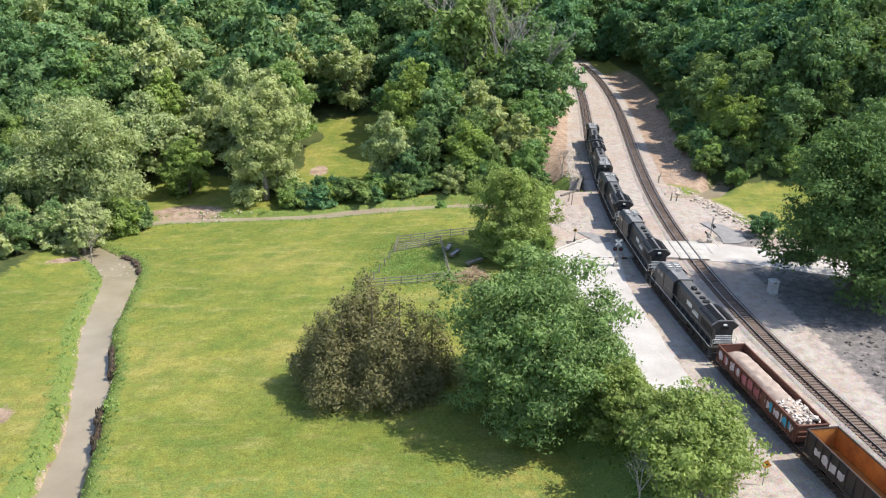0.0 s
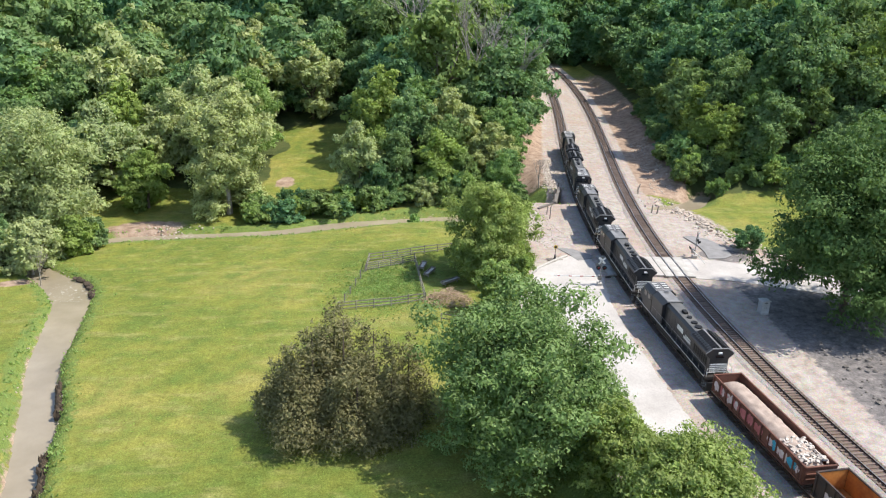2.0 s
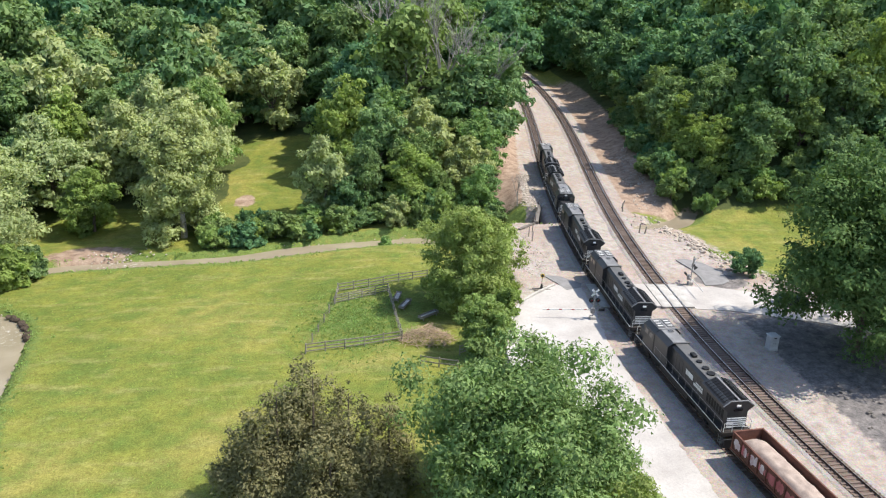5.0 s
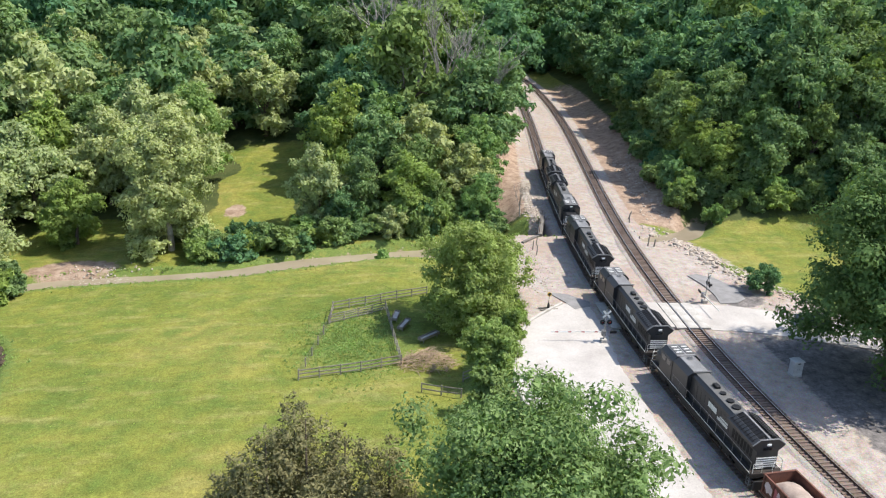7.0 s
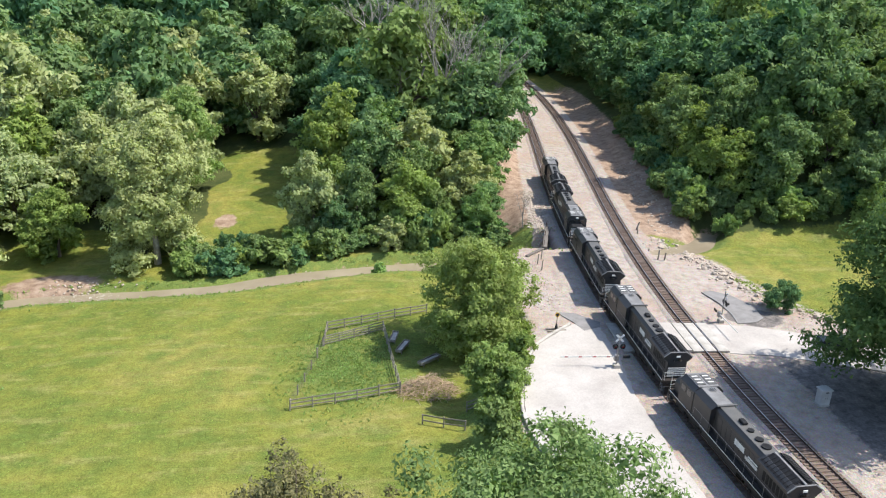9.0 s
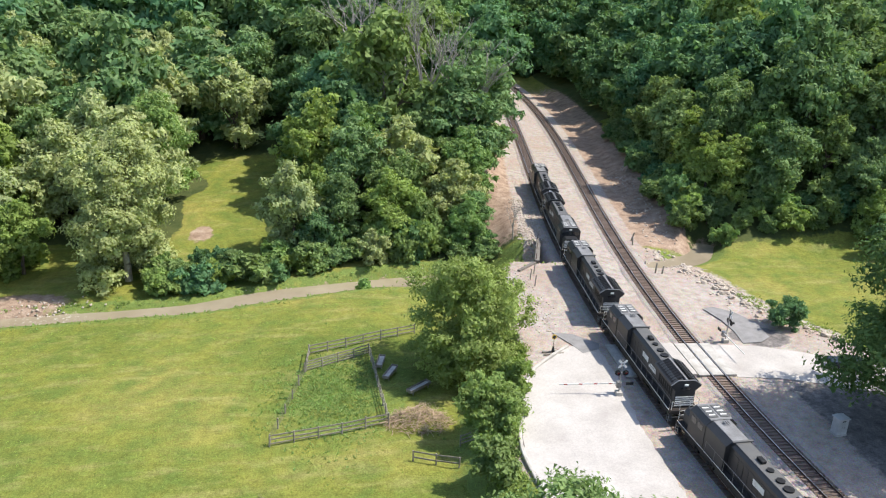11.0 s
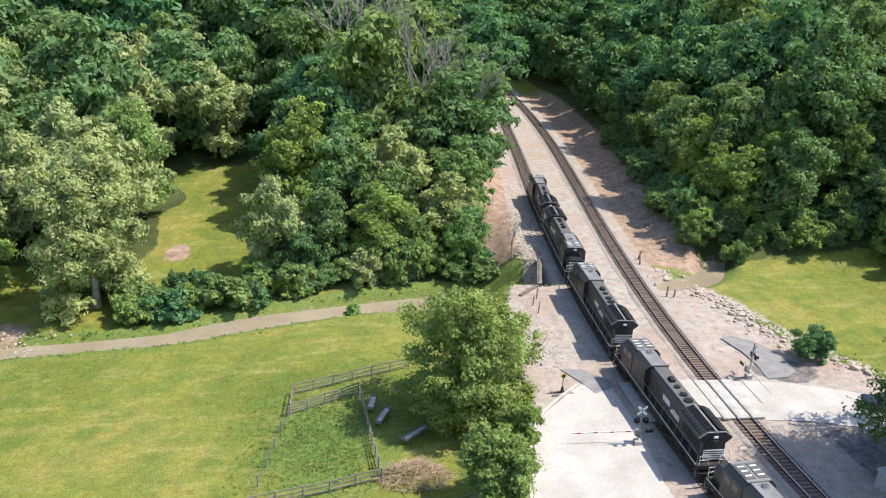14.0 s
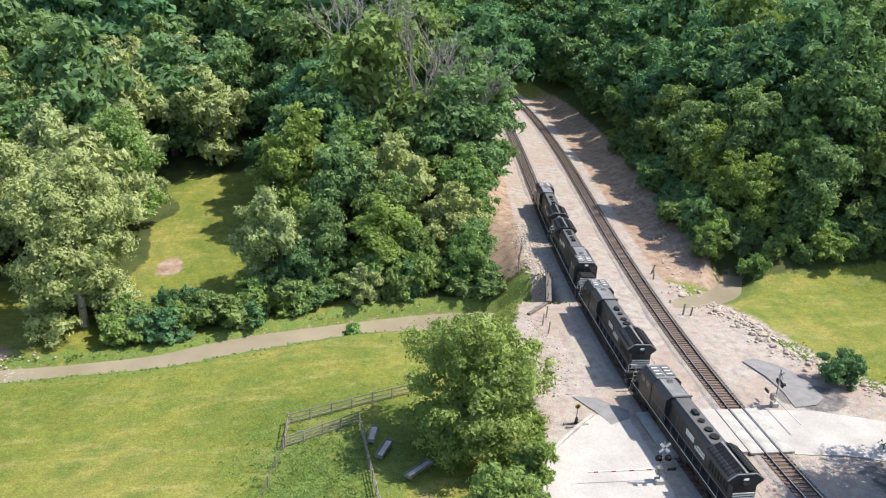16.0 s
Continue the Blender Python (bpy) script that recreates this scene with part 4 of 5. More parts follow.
    # inverter cabin behind the cab
    part("equipment_cabin", prism(bmesh.new(), [(-1.48, 1.63), (1.0, 1.63), (1.0, 4.2), (.7, 4.42), (-.9, 4.42), (-1.48, 4.0)], 2.3, 5.6), LOCO_BLACK, e)
    part("cabin_roof", B(-.1, 3.95, 4.45, 1.55, 3.2, .06, .015), LOCO_GREY, e, "dull grey cabin roof")
    part("roof_beam", B(0, 2.2, 4.48, 2.0, .22, .12, .02), LOCO_ROOF, e)
    part("cab", prism(bmesh.new(), [(-1.53, 1.63), (1.53, 1.63), (1.53, 3.95), (1.05, 4.42), (-1.05, 4.42), (-1.53, 3.95)], 5.6, 8.4), LOCO_BLACK, e)
    part("cab_roof", B(0, 7.0, 4.45, 2.1, 2.7, .06, .015), LOCO_GREY, e, "grey cab roof")
    for x in (-.55, .55):
        bm = bmesh.new()
        box(bm, x, 7.0, 4.51, .85, 2.0, .05)
        part("roof_panel", bm, LOCO_ROOF, e, "dark roof panel with plain pale bars")
        for i in range(3):
            part("roof_marking", B(x, 6.4 + i * .6, 4.545, .6, .16, .012), WHITE, e, "pale roof bar")
    for x in (-.78, .78):
        part("windscreen", B(x, 8.41, 3.55, 1.05, .05, .62, .02), GLASSD, e, "dark cab windscreen")
    for s in (-1, 1):
        for y in (6.4, 7.55):
            part("cab_window", B(s * 1.535, y, 3.42, .04, .82, .62, .02), GLASSD, e)
    part("nose", prism(bmesh.new(), [(-1.15, 1.63), (1.15, 1.63), (1.15, 2.75), (.8, 3.15), (-.8, 3.15), (-1.15, 2.75)], 8.4, 10.0), LOCO_BLACK, e)
    for y, s, wd in ((10.03, 1, 2.1), (-10.03, -1, 1.9)):
        for i in range(5):
            part("end_stripe", B(0, y, 1.95 + i * .22, wd, .03, .11), WHITE, e, "white end stripe")
    part("number_board", B(0, -10.03, 3.75, .9, .04, .3, .01), GLASSD, e)
    part("headlight", B(0, -10.05, 4.15, .42, .1, .22, .03), WHITE, e, "pale twin headlight")
    part("headlight", B(0, 8.45, 4.12, .42, .1, .22, .03), WHITE, e, "pale twin headlight")
    horn = bmesh.new()
    for x in (-.2, 0, .2):
        tube(horn, (x, 4.6, 4.62), (x, 5.1, 4.64), .03, .09, 8)
    part("horn", horn, STEEL, e, "three-chime air horn")
    for s in (-1, 1):
        bm = bmesh.new()
        y0, y1 = -10.2, 5.2
        tube(bm, (s * 1.47, y0, 2.62), (s * 1.47, y1, 2.62), .025, seg=6)
        for i in range(11):
            y = y0 + (y1 - y0) * i / 10
            tube(bm, (s * 1.47, y, 1.6), (s * 1.47, y, 2.62), .022, seg=6)
        part("handrail", bm, STEEL, e, "grey side handrail")
    for y in (10.4, -10.4):
        for x0, x1 in ((-1.35, -.5), (.5, 1.35)):
            bm = bmesh.new()
            for x in (x0, x1):
                tube(bm, (x, y, 1.2), (x, y, 2.55), .025, seg=6)
            tube(bm, (x0, y, 2.55), (x1, y, 2.55), .025, seg=6)
            tube(bm, (x0, y, 2.1), (x1, y, 2.1), .02, seg=6)
            part("end_rail", bm, WHITE, e, "pale end railing")
    return e


TAIL = 80.0
first = locomotive()
LABELS = ("black lead diesel locomotive with white striped nose", "black diesel locomotive running cab backwards", "black diesel locomotive with dark grey roof",
          "black diesel locomotive with white roof panels", "black rear diesel locomotive coupled to a loaded gondola")
for i, lb in enumerate(LABELS):
    m = car_pose(TAIL + 11.15 + 22.3 * (4 - i), i == 1)
    o = first if i == 0 else copy_thing(first, m)
    o.matrix_basis = m
    tagged(o, lb)


def gondola(label, y, high, outer, inner, posts, m=None):
    """An open freight car, 16.4 m over its ends."""
    e = holder("gondola_car", label, "gondola car", "freight cars", car_pose(y))
    L, W = 7.95, 1.5
    part("floor", B(0, 0, 1.15, 2.9, 2 * L, .18), inner, e)
    part("centre_sill", B(0, 0, .92, .5, 2 * L + .4, .3, .03), outer, e)
    for s in (-1, 1):
        side = part("side_wall", B(s * W, 0, (1.05 + high) / 2, .07, 2 * L, high - 1.05), outer, e)
        part("side_lining", B(s * (W - .05), 0, (1.25 + high) / 2, .02, 2 * L - .2, high - 1.3), inner, e)
        part("top_chord", B(s * W, 0, high, .17, 2 * L + .1, .12, .02), outer, e, "worn steel top rail")
        part("side_sill", B(s * (W + .03), 0, 1.1, .14, 2 * L, .22, .02), outer, e)
        for i in range(posts):
            yy = -L + .25 + (2 * L - .5) * i / (posts - 1)
            part("rib", prism(bmesh.new(), [(s * (W + .03), 1.1), (s * (W + .16), 1.2), (s * (W + .16), high - .1), (s * (W + .03), high - .05)], yy - .06, yy + .06), outer, side)
    for s in (-1, 1):
        end = part("end_wall", B(0, s * L, (1.05 + high) / 2, 3.0, .08, high - 1.05), outer, e)
        part("end_lining", B(0, s * (L - .06), (1.25 + high) / 2, 2.9, .02, high - 1.3), inner, e)
        part("end_chord", B(0, s * L, high, 3.14, .18, .12, .02), outer, e)
        for z in (1.6, 2.1):
            part("end_rib", B(0, s * (L + .08), z, 2.8, .12, .14, .03), outer, end)
        coupler(e, s * 8.1, s)
        lad = bmesh.new()
        for i in range(5):
            box(lad, s * 1.62, s * (L - .5), 1.0 + i * (high - 1.2) / 4, .04, .5, .03)
        for dy in (-.25, .25):
            box(lad, s * 1.62, s * (L - .5) + dy, (1 + high) / 2, .04, .04, high - 1.0)
        part("ladder", lad, outer, e)
    for yc in (-5.6, 5.6):
        truck(e, yc, 2, 1.75, .45, 1.02)
    return e


g1y = TAIL - 8.6
g1 = gondola("brown steel gondola heaped with gravel, sprayed sides", g1y, 2.75, GON_BROWN, GON_BROWN, 13)
g2 = gondola("black-sided empty gondola with orange rusty inside", g1y - 16.9, 3.25, GON_BLACK, RUST_IN, 15)


def graffiti(e, s, spans, seed):
    """Sprayed colour shapes as thin ragged plates on the side."""
    rng = random.Random(seed)
    for y0, y1, mats in spans:
        y = y0
        while y < y1:
            w = rng.uniform(.5, 1.0)
            bm = bmesh.new()
            n = 9
            cz, hz = 1.95 + rng.uniform(-.12, .12), rng.uniform(.35, .6)
            vs = []
            for i in range(n):
                a = 6.283 * i / n
                r = rng.uniform(.65, 1.15)
                vs.append(bm.verts.new((s * 1.543, y + math.cos(a) * w * .6 * r, cz + math.sin(a) * hz * r)))
            bm.faces.new(vs)
            r = bmesh.ops.extrude_face_region(bm, geom=bm.faces[:])
            bmesh.ops.translate(bm, verts=[v for v in r["geom"] if isinstance(v, bmesh.types.BMVert)], vec=(s * .006, 0, 0))
            bmesh.ops.recalc_face_normals(bm, faces=bm.faces[:])
            part("spray_mark", bm, rng.choice(mats), e, "sprayed colour patch")
            y += w * .8


graffiti(g1, -1, ((-7.0, -2.2, (GRAF_BLUE, GRAF_BLUE, GRAF_PALE)), (-1.0, 7.2, (GRAF_PALE, GRAF_PINK, GRAF_PINK))), 3)
graffiti(g2, -1, ((2.5, 6.5, (GRAF_PALE, GRAF_PALE)),), 8)


def heap(label, name, car_y, y0, y1, w, z0, top, mat, seed):
    """A heaped load that lies in a car."""
    bm = bmesh.new()
    nx, ny = 14, 70
    grid = []
    for j in range(ny + 1):
        row = []
        for i in range(nx + 1):
            u, v = i / nx * 2 - 1, j / ny * 2 - 1
            edge = (1 - abs(u) ** 3) * (1 - abs(v) ** 10)
            z = z0 + (top - z0) * edge + .16 * noise.noise((u * 3 + seed, v * 9, 0)) * edge + .07 * noise.noise((u * 11, v * 50, seed)) * edge
            row.append(bm.verts.new((u * w, y0 + (y1 - y0) * j / ny, z)))
        grid.append(row)
    for r, s in zip(grid, grid[1:]):
        for i in range(nx):
            bm.faces.new((r[i], r[i + 1], s[i + 1], s[i]))
    o = obj(name, bm, mat, None, True)
    o.matrix_basis = car_pose(car_y)
    return tagged(o, label, "load", kind="stuff")


heap("pinkish grey crushed stone heaped in the gondola", "stone_load", g1y, -7.8, 7.8, 1.42, 1.7, 2.72, LOAD, 2)


def scrap():
    bm = bmesh.new()
    rng = random.Random(4)
    for i in range(150):
        m = car_pose(g1y) @ pose(rng.uniform(-1.15, 1.15), rng.uniform(-7.2, -3.4), rng.uniform(2.45, 2.75), rng.uniform(-30, 30), rng.uniform(-30, 30), rng.uniform(0, 360))
        box(bm, 0, 0, 0, rng.uniform(.15, .6), rng.uniform(.1, .3), rng.uniform(.06, .2), m)
    tagged(obj("broken_slab_load", bm, SCRAP), "pale broken slabs lying on the gravel load", "load", kind="stuff")


scrap()


def hopper(y):
    e = holder("boxcar", "faded red-oxide freight car with ribbed roof", "boxcar", "freight cars", car_pose(y))
    part("body", B(0, 0, 2.5, 2.95, 15.6, 2.9, .04), RED_CAR, e)
    part("roof", prism(bmesh.new(), [(-1.55, 3.95), (1.55, 3.95), (1.5, 4.08), (0, 4.35), (-1.5, 4.08)], -7.9, 7.9), RED_CAR, e, "faded red roof")
    for i in range(15):
        part("roof_rib", prism(bmesh.new(), [(-1.56, 4.02), (-1.5, 4.12), (0, 4.40), (1.5, 4.12), (1.56, 4.02), (1.5, 4.0), (0, 4.3), (-1.5, 4.0)], -7.5 + i * 1.07, -7.42 + i * 1.07), RED_CAR, e)
    for s in (-1, 1):
        for i in range(12):
            part("side_rib", B(s * 1.5, -7.2 + i * 1.31, 2.5, .1, .09, 2.8, .01), RED_CAR, e)
        part("side_door", B(s * 1.53, 0, 2.45, .08, 2.6, 2.6, .02), RED_CAR, e)
        coupler(e, s * 8.1, s)
    for yc in (-5.4, 5.4):
        truck(e, yc, 2, 1.75, .45, 1.02)


hopper(g1y - 33.8)


# ---- crossing furniture ----
def crossing_signal(x, y, turn, arm, label, lowered=True):
    e = holder("crossing_signal", label, "crossing signal", "crossing signals", pose(x, y, float(ground_z(x, y)), 0, 0, turn))
    part("base", B(0, 0, .2, .7, .7, .6, .05), CONCRETE, e)
    part("mast", tube(bmesh.new(), (0, 0, .3), (0, 0, 4.3), .07, .06, 10), STEEL, e, "silver mast")
    for a in (-45, 45):
        m = Matrix.Translation((0, -.12, 3.75)) @ Matrix.Rotation(radians(a), 4, "Y")
        part("crossbuck_board", box(bmesh.new(), 0, 0, 0, 1.25, .03, .24, m, .01), WHITE, e, "white crossbuck board")
    part("light_bar", tube(bmesh.new(), (-.42, -.1, 2.75), (.42, -.1, 2.75), .035, seg=8), STEEL, e)
    for s in (-.42, .42):
        bg = part("light_backing", tube(bmesh.new(), (s, -.12, 2.75), (s, -.16, 2.75), .32, seg=20), BLACK, e, "round black light backing")
        part("lens", tube(bmesh.new(), (s, -.16, 2.75), (s, -.20, 2.75), .15, seg=16), RED, bg, "red lens")
        hood = bmesh.new()
        bmesh.ops.create_cone(hood, cap_ends=False, segments=16, radius1=.17, radius2=.17, depth=.3, matrix=Matrix.Translation((s, -.32, 2.77)) @ Matrix.Rotation(radians(90), 4, "X"))
        part("visor", hood, BLACK, bg)
    part("gate_motor", B(.0, .3, 1.15, .5, .5, .7, .05), STEEL, e, "grey gate motor box")
    part("counterweight", B(-1.2 if arm > 0 else 1.2, .35, 1.2, .8, .12, .35, .03), BLACK, e)
    g = part("gate_arm", B(arm / 2, .35, 1.25, abs(arm), .07, .12, .01), WHITE, e, "white gate arm lowered over the lane")
    n = int(abs(arm) / .8)
    for i in range(0, n, 2):
        part("arm_band", B(math.copysign(.8 * i + .9, arm), .31, 1.25, .4, .012, .125), RED, g, "red band")
    return e


crossing_signal(25.2, 109.3, 0, -6.4, "railway crossing signal with lowered white gate beside the lane")
crossing_signal(42.3, 121.0, 90, -5.4, "railway crossing signal with lowered gate on the far side")


def relay_case():
    e = holder("relay_cabinet", "pale metal relay cabinet standing on cinders", "cabinet", "", pose(44.9, 101.2, 0.0, 0, 0, 8) @ Matrix.Diagonal((0.8, 0.8, 0.88, 1)))
    part("plinth", B(0, 0, .1, 1.5, 1.25, .3, .02), CONCRETE, e)
    part("body", B(0, 0, 1.15, 1.4, 1.15, 1.9, .03), CABINET, e)
    part("roof", prism(bmesh.new(), [(-.82, 2.1), (.82, 2.1), (.8, 2.2), (0, 2.28), (-.8, 2.2)], -.7, .7), CABINET, e, "overhanging pale lid")
    for x in (-.36, .36):
        d = part("door", B(x, -.585, 1.15, .64, .03, 1.7, .01), CABINET, e)
        part("handle", B(x - .2 * (1 if x > 0 else -1), -.62, 1.15, .05, .05, .2, .01), STEEL, d)
    part("vent", B(0, -.6, 1.9, .5, .03, .12), GRILLE, e)


relay_case()


def lane_marker():
    e = holder("warning_sign", "faded orange warning sign on a thin post", "sign", "", pose(28.3, 58.6, 0.0, 0, 0, -15))
    part("post", B(0, 0, 1.0, .06, .06, 2.2), STEEL, e)
    m = Matrix.Translation((0, -.05, 2.2)) @ Matrix.Rotation(radians(45), 4, "Y")
    part("plate", box(bmesh.new(), 0, 0, 0, .62, .02, .62, m, .005), SIGN_ORANGE, e, "faded orange diamond plate")
    part("marking", B(0, -.066, 2.2, .3, .01, .1), BLACK, e)


lane_marker()


def switch_stand():
    e = holder("switch_stand", "rusty switch stand with a round dark target", "switch stand", "", pose(20.5, 118.9, float(ground_z(20.5, 118.9)), 0, 0, 10))
    for y in (-.3, .3):
        part("head_tie", B(0, y, .12, 2.4, .22, .16, .02), WOOD_GREY, e)
    part("stand", tube(bmesh.new(), (0, 0, .2), (0, 0, .9), .22, .1, 8), BLACK, e)
    part("mast", tube(bmesh.new(), (0, 0, .8), (0, 0, 2.1), .04, seg=8), RAILSTEEL, e)
    part("target", tube(bmesh.new(), (0, -.03, 2.1), (0, .03, 2.1), .3, seg=18), YELLOW, e, "round ochre target")
    part("target_face", tube(bmesh.new(), (0, -.045, 2.1), (0, -.031, 2.1), .2, seg=18), BLACK, e)
    part("lever", tube(bmesh.new(), (.1, 0, .6), (.9, .1, .35), .03, seg=6), RAILSTEEL, e)


switch_stand()

ASPHALT = worn("old_dark_asphalt", (0.27, 0.262, 0.26), (0.18, 0.175, 0.172), 0.9, scale=0.7, local=False)
sheet("asphalt_pad", [(43.6, 130.6), (45.2, 131.2), (47.3, 129.6), (48.9, 126.2), (48.6, 122.2), (47.0, 120.9), (44.4, 120.6), (44.8, 123.6), (44.6, 127)], 0.12, ASPHALT, "old dark asphalt pad beside the lane", "pavement")
sheet("asphalt_pad", [(21.6, 124.0), (24.0, 123.6), (26.6, 121.0), (26.2, 119.6), (24.0, 118.6), (23.2, 120.9)], 0.12, ASPHALT, "dark asphalt scrap at the kerb end", "pavement")


# ---- culvert, posts and rubble ----
def culvert():
    e = holder("culvert", "dark concrete culvert headwall under the railway", "culvert", "", pose(26.2, 152.0, 0, 0, 0, -14))
    bm = bmesh.new()
    box(bm, 0, -4.1, -2.9, .6, 1.6, 6.8)
    box(bm, 0, 4.1, -2.9, .6, 1.6, 6.8)
    box(bm, 0, 0, -.75, .6, 6.6, 2.4)
    part("headwall", bm, DARKCONC, e)
    part("cap", B(-.05, 0, .50, .7, 10.0, .16, .03), DARKCONC, e, "dark concrete cap")
    bm = bmesh.new()
    for s in (-3.45, 3.45):
        box(bm, 4.3, s, -4.2, 8, .3, 4.6)
    box(bm, 4.3, 0, -1.85, 8, 6.8, .3)
    box(bm, 8.4, 0, -4, .3, 7, 5)
    part("barrel", bm, DARKCONC, e)
    bm = bmesh.new()
    m = Matrix.Translation((-1.3, -6.6, -2.9)) @ Matrix.Rotation(radians(-30), 4, "Z")
    box(bm, 0, 0, 0, .45, 5.2, 6.4, m, .03)
    part("wingwall", bm, DARKCONC, e, "dark sloping wingwall")
    for y in (-4.6, 0, 4.6):
        part("rail_post", tube(bmesh.new(), (-.2, y, .5), (-.2, y, 1.5), .05, seg=8), RAILSTEEL, e)


culvert()


def post(x, y, h, r, label, tilt=0):
    bm = tube(bmesh.new(), (0, 0, -.5), (0, 0, h), r, r * .85, 9)
    bmesh.ops.bevel(bm, geom=[ed for ed in bm.edges if all(v.co.z > h - .01 for v in ed.verts)], offset=.02, segments=1, affect="EDGES")
    o = obj("post", bm, WOOD_GREY)
    o.matrix_basis = pose(x, y, float(ground_z(x, y)), tilt, tilt * .7, 0)
    tagged(o, label, "post", "trackside posts")


for x, y, h, tl in ((42.9, 157.4, 1.6, 14), (42.4, 155.2, 1.5, -5), (41.9, 151.0, 1.5, 4), (41.8, 147.4, 1.4, -3), (41.8, 143.3, 1.6, 2), (42.7, 143.0, 1.3, 5)):
    post(x, y, h, .13, "weathered timber post beside the track", tl)
for x, y in ((23.6, 143.2), (22.8, 138.8), (22.6, 141.0)):
    post(x, y, 1.7, .09, "thin dark post on the gravel shoulder", 3)


def boulders(name, label, spots, seed, mat, single=0):
    """Angular rocks: the largest as things of their own, the rest joined."""
    rng = random.Random(seed)
    protos = []
    for k in range(4):
        bm = bmesh.new()
        bmesh.ops.create_icosphere(bm, subdivisions=1, radius=.5)
        for v in bm.verts:
            v.co *= rng.uniform(.7, 1.15)
            v.co.z *= .7
        me = bpy.data.meshes.new("rock")
        bm.to_mesh(me)
        bm.free()
        me.materials.append(mat)
        protos.append(me)
    V, F = [], []
    for i, (x, y, s) in enumerate(spots):
        z = float(ground_z(x, y))
        me = protos[i % 4]
        m = pose(x, y, z + s * .12, rng.uniform(-20, 20), rng.uniform(-20, 20), rng.uniform(0, 360)) @ Matrix.Diagonal((s * rng.uniform(.8, 1.3), s, s, 1))
        if i < single:
            o = new("rock", me)
            o.matrix_basis = m
            tagged(o, label, "rock", name)
            continue
        k = len(V)
        V += [tuple(m @ v.co) for v in me.vertices]
        F += [tuple(k + q for q in p.vertices) for p in me.polygons]
    if V:
        tagged(mesh_np("rubble", V, F, mat), label.replace("rock", "rubble"), "rubble", kind="stuff")


def scatter():
    rng = random.Random(31)
    spots = []
    for k in range(700):
        y = rng.uniform(121, 154)
        x = float(edge_e(y)) + rng.gauss(0.3, 1.3)
        spots.append((x, y, min(1.2, rng.uniform(.15, .4) + rng.random() ** 8)))
    spots.sort(key=lambda q: -q[2])
    boulders("lawn edge rocks", "pale angular rock on the lawn edge bank", spots, 1, STONE, 45)
    spots = []
    for k in range(900):
        y = rng.uniform(156, 180)
        spots.append((26.6 + .09 * (y - 156) + rng.gauss(0, 1.0), y, rng.uniform(.18, .45)))
    for k in range(200):
        y = rng.uniform(124, 146)
        spots.append((21.2 + rng.gauss(0, 1.2), y, rng.uniform(.12, .35)))
    spots.sort(key=lambda q: -q[2])
    boulders("rip-rap rocks", "pale grey rock in the rip-rap slope", spots, 2, STONE, 40)
    spots = []
    for k in range(500):
        i = rng.randrange(len(STREAM_W))
        x, y, h = STREAM_W[i]
        a = rng.uniform(0, 6.28)
        q = h + rng.uniform(-.2, .9)
        spots.append((x + math.cos(a) * q, y + math.sin(a) * q, rng.uniform(.1, .3)))
    for k in range(160):
        spots.append((rng.gauss(-44, 3), rng.gauss(145.5, 1.6), rng.uniform(.15, .5)))
    boulders("stream stones", "brown-grey rock along the stream", spots, 3, STONE, 0)
    spots = [(rng.uniform(47, 58), rng.uniform(72, 96), rng.uniform(.15, .7)) for k in range(160)]
    boulders("cinder bank rocks", "grey rock on the dark cinder bank", spots, 4, DARKCONC, 0)
    spots = [(float(edge_e(y)) + rng.uniform(0, 5), y, rng.uniform(.15, .5)) for y in (rng.uniform(156, 200) for k in range(220))]
    boulders("bank rocks", "tan rock on the eroded bank", spots, 5, STONE, 0)


scatter()


# ---- cut banks of the stream ----
SOIL = worn("dark_bank_soil", (0.085, 0.062, 0.042), (0.035, 0.027, 0.020), 0.95, scale=2.0, bump=0.6)


def cut_bank(stretches):
    """Dark clods of undercut soil along the outer bank."""
    rng = random.Random(77)
    bm = bmesh.new()
    for y0, y1 in stretches:
        for (xa, ya, ha), (xb, yb, hb) in zip(STREAM_W, STREAM_W[1:]):
            if not (y0 < ya < y1 and xa > -54):
                continue
            t = Vector((xb - xa, yb - ya, 0)).normalized()
            n = Vector((t.y, -t.x, 0))
            for k in range(7):
                p = Vector((xa, ya, 0)).lerp(Vector((xb, yb, 0)), rng.random()) + n * (ha + 0.45 + rng.uniform(-.2, .3))
                z = float(ground_z(p.x + n.x * .8, p.y + n.y * .8))
                wz = float(water_level(xa, ya))
                m = pose(p.x, p.y, wz + (z - wz) * .35, rng.uniform(-25, 25), rng.uniform(-25, 25), rng.uniform(0, 360))
                s = rng.uniform(.18, .5)
                rock = bmesh.ops.create_icosphere(bm, subdivisions=1, radius=1, matrix=m @ Matrix.Diagonal((s * 1.3, s, max(.3, z - wz) * rng.uniform(.45, .62), 1)))["verts"]
                for v in rock:
                    v.co += Vector((rng.uniform(-.08, .08), rng.uniform(-.08, .08), rng.uniform(-.06, .06)))
    tagged(obj("cut_bank", bm, SOIL), "dark undercut soil along the stream bank", "bank", kind="stuff")


cut_bank(((66, 74), (81, 88), (113, 121)))


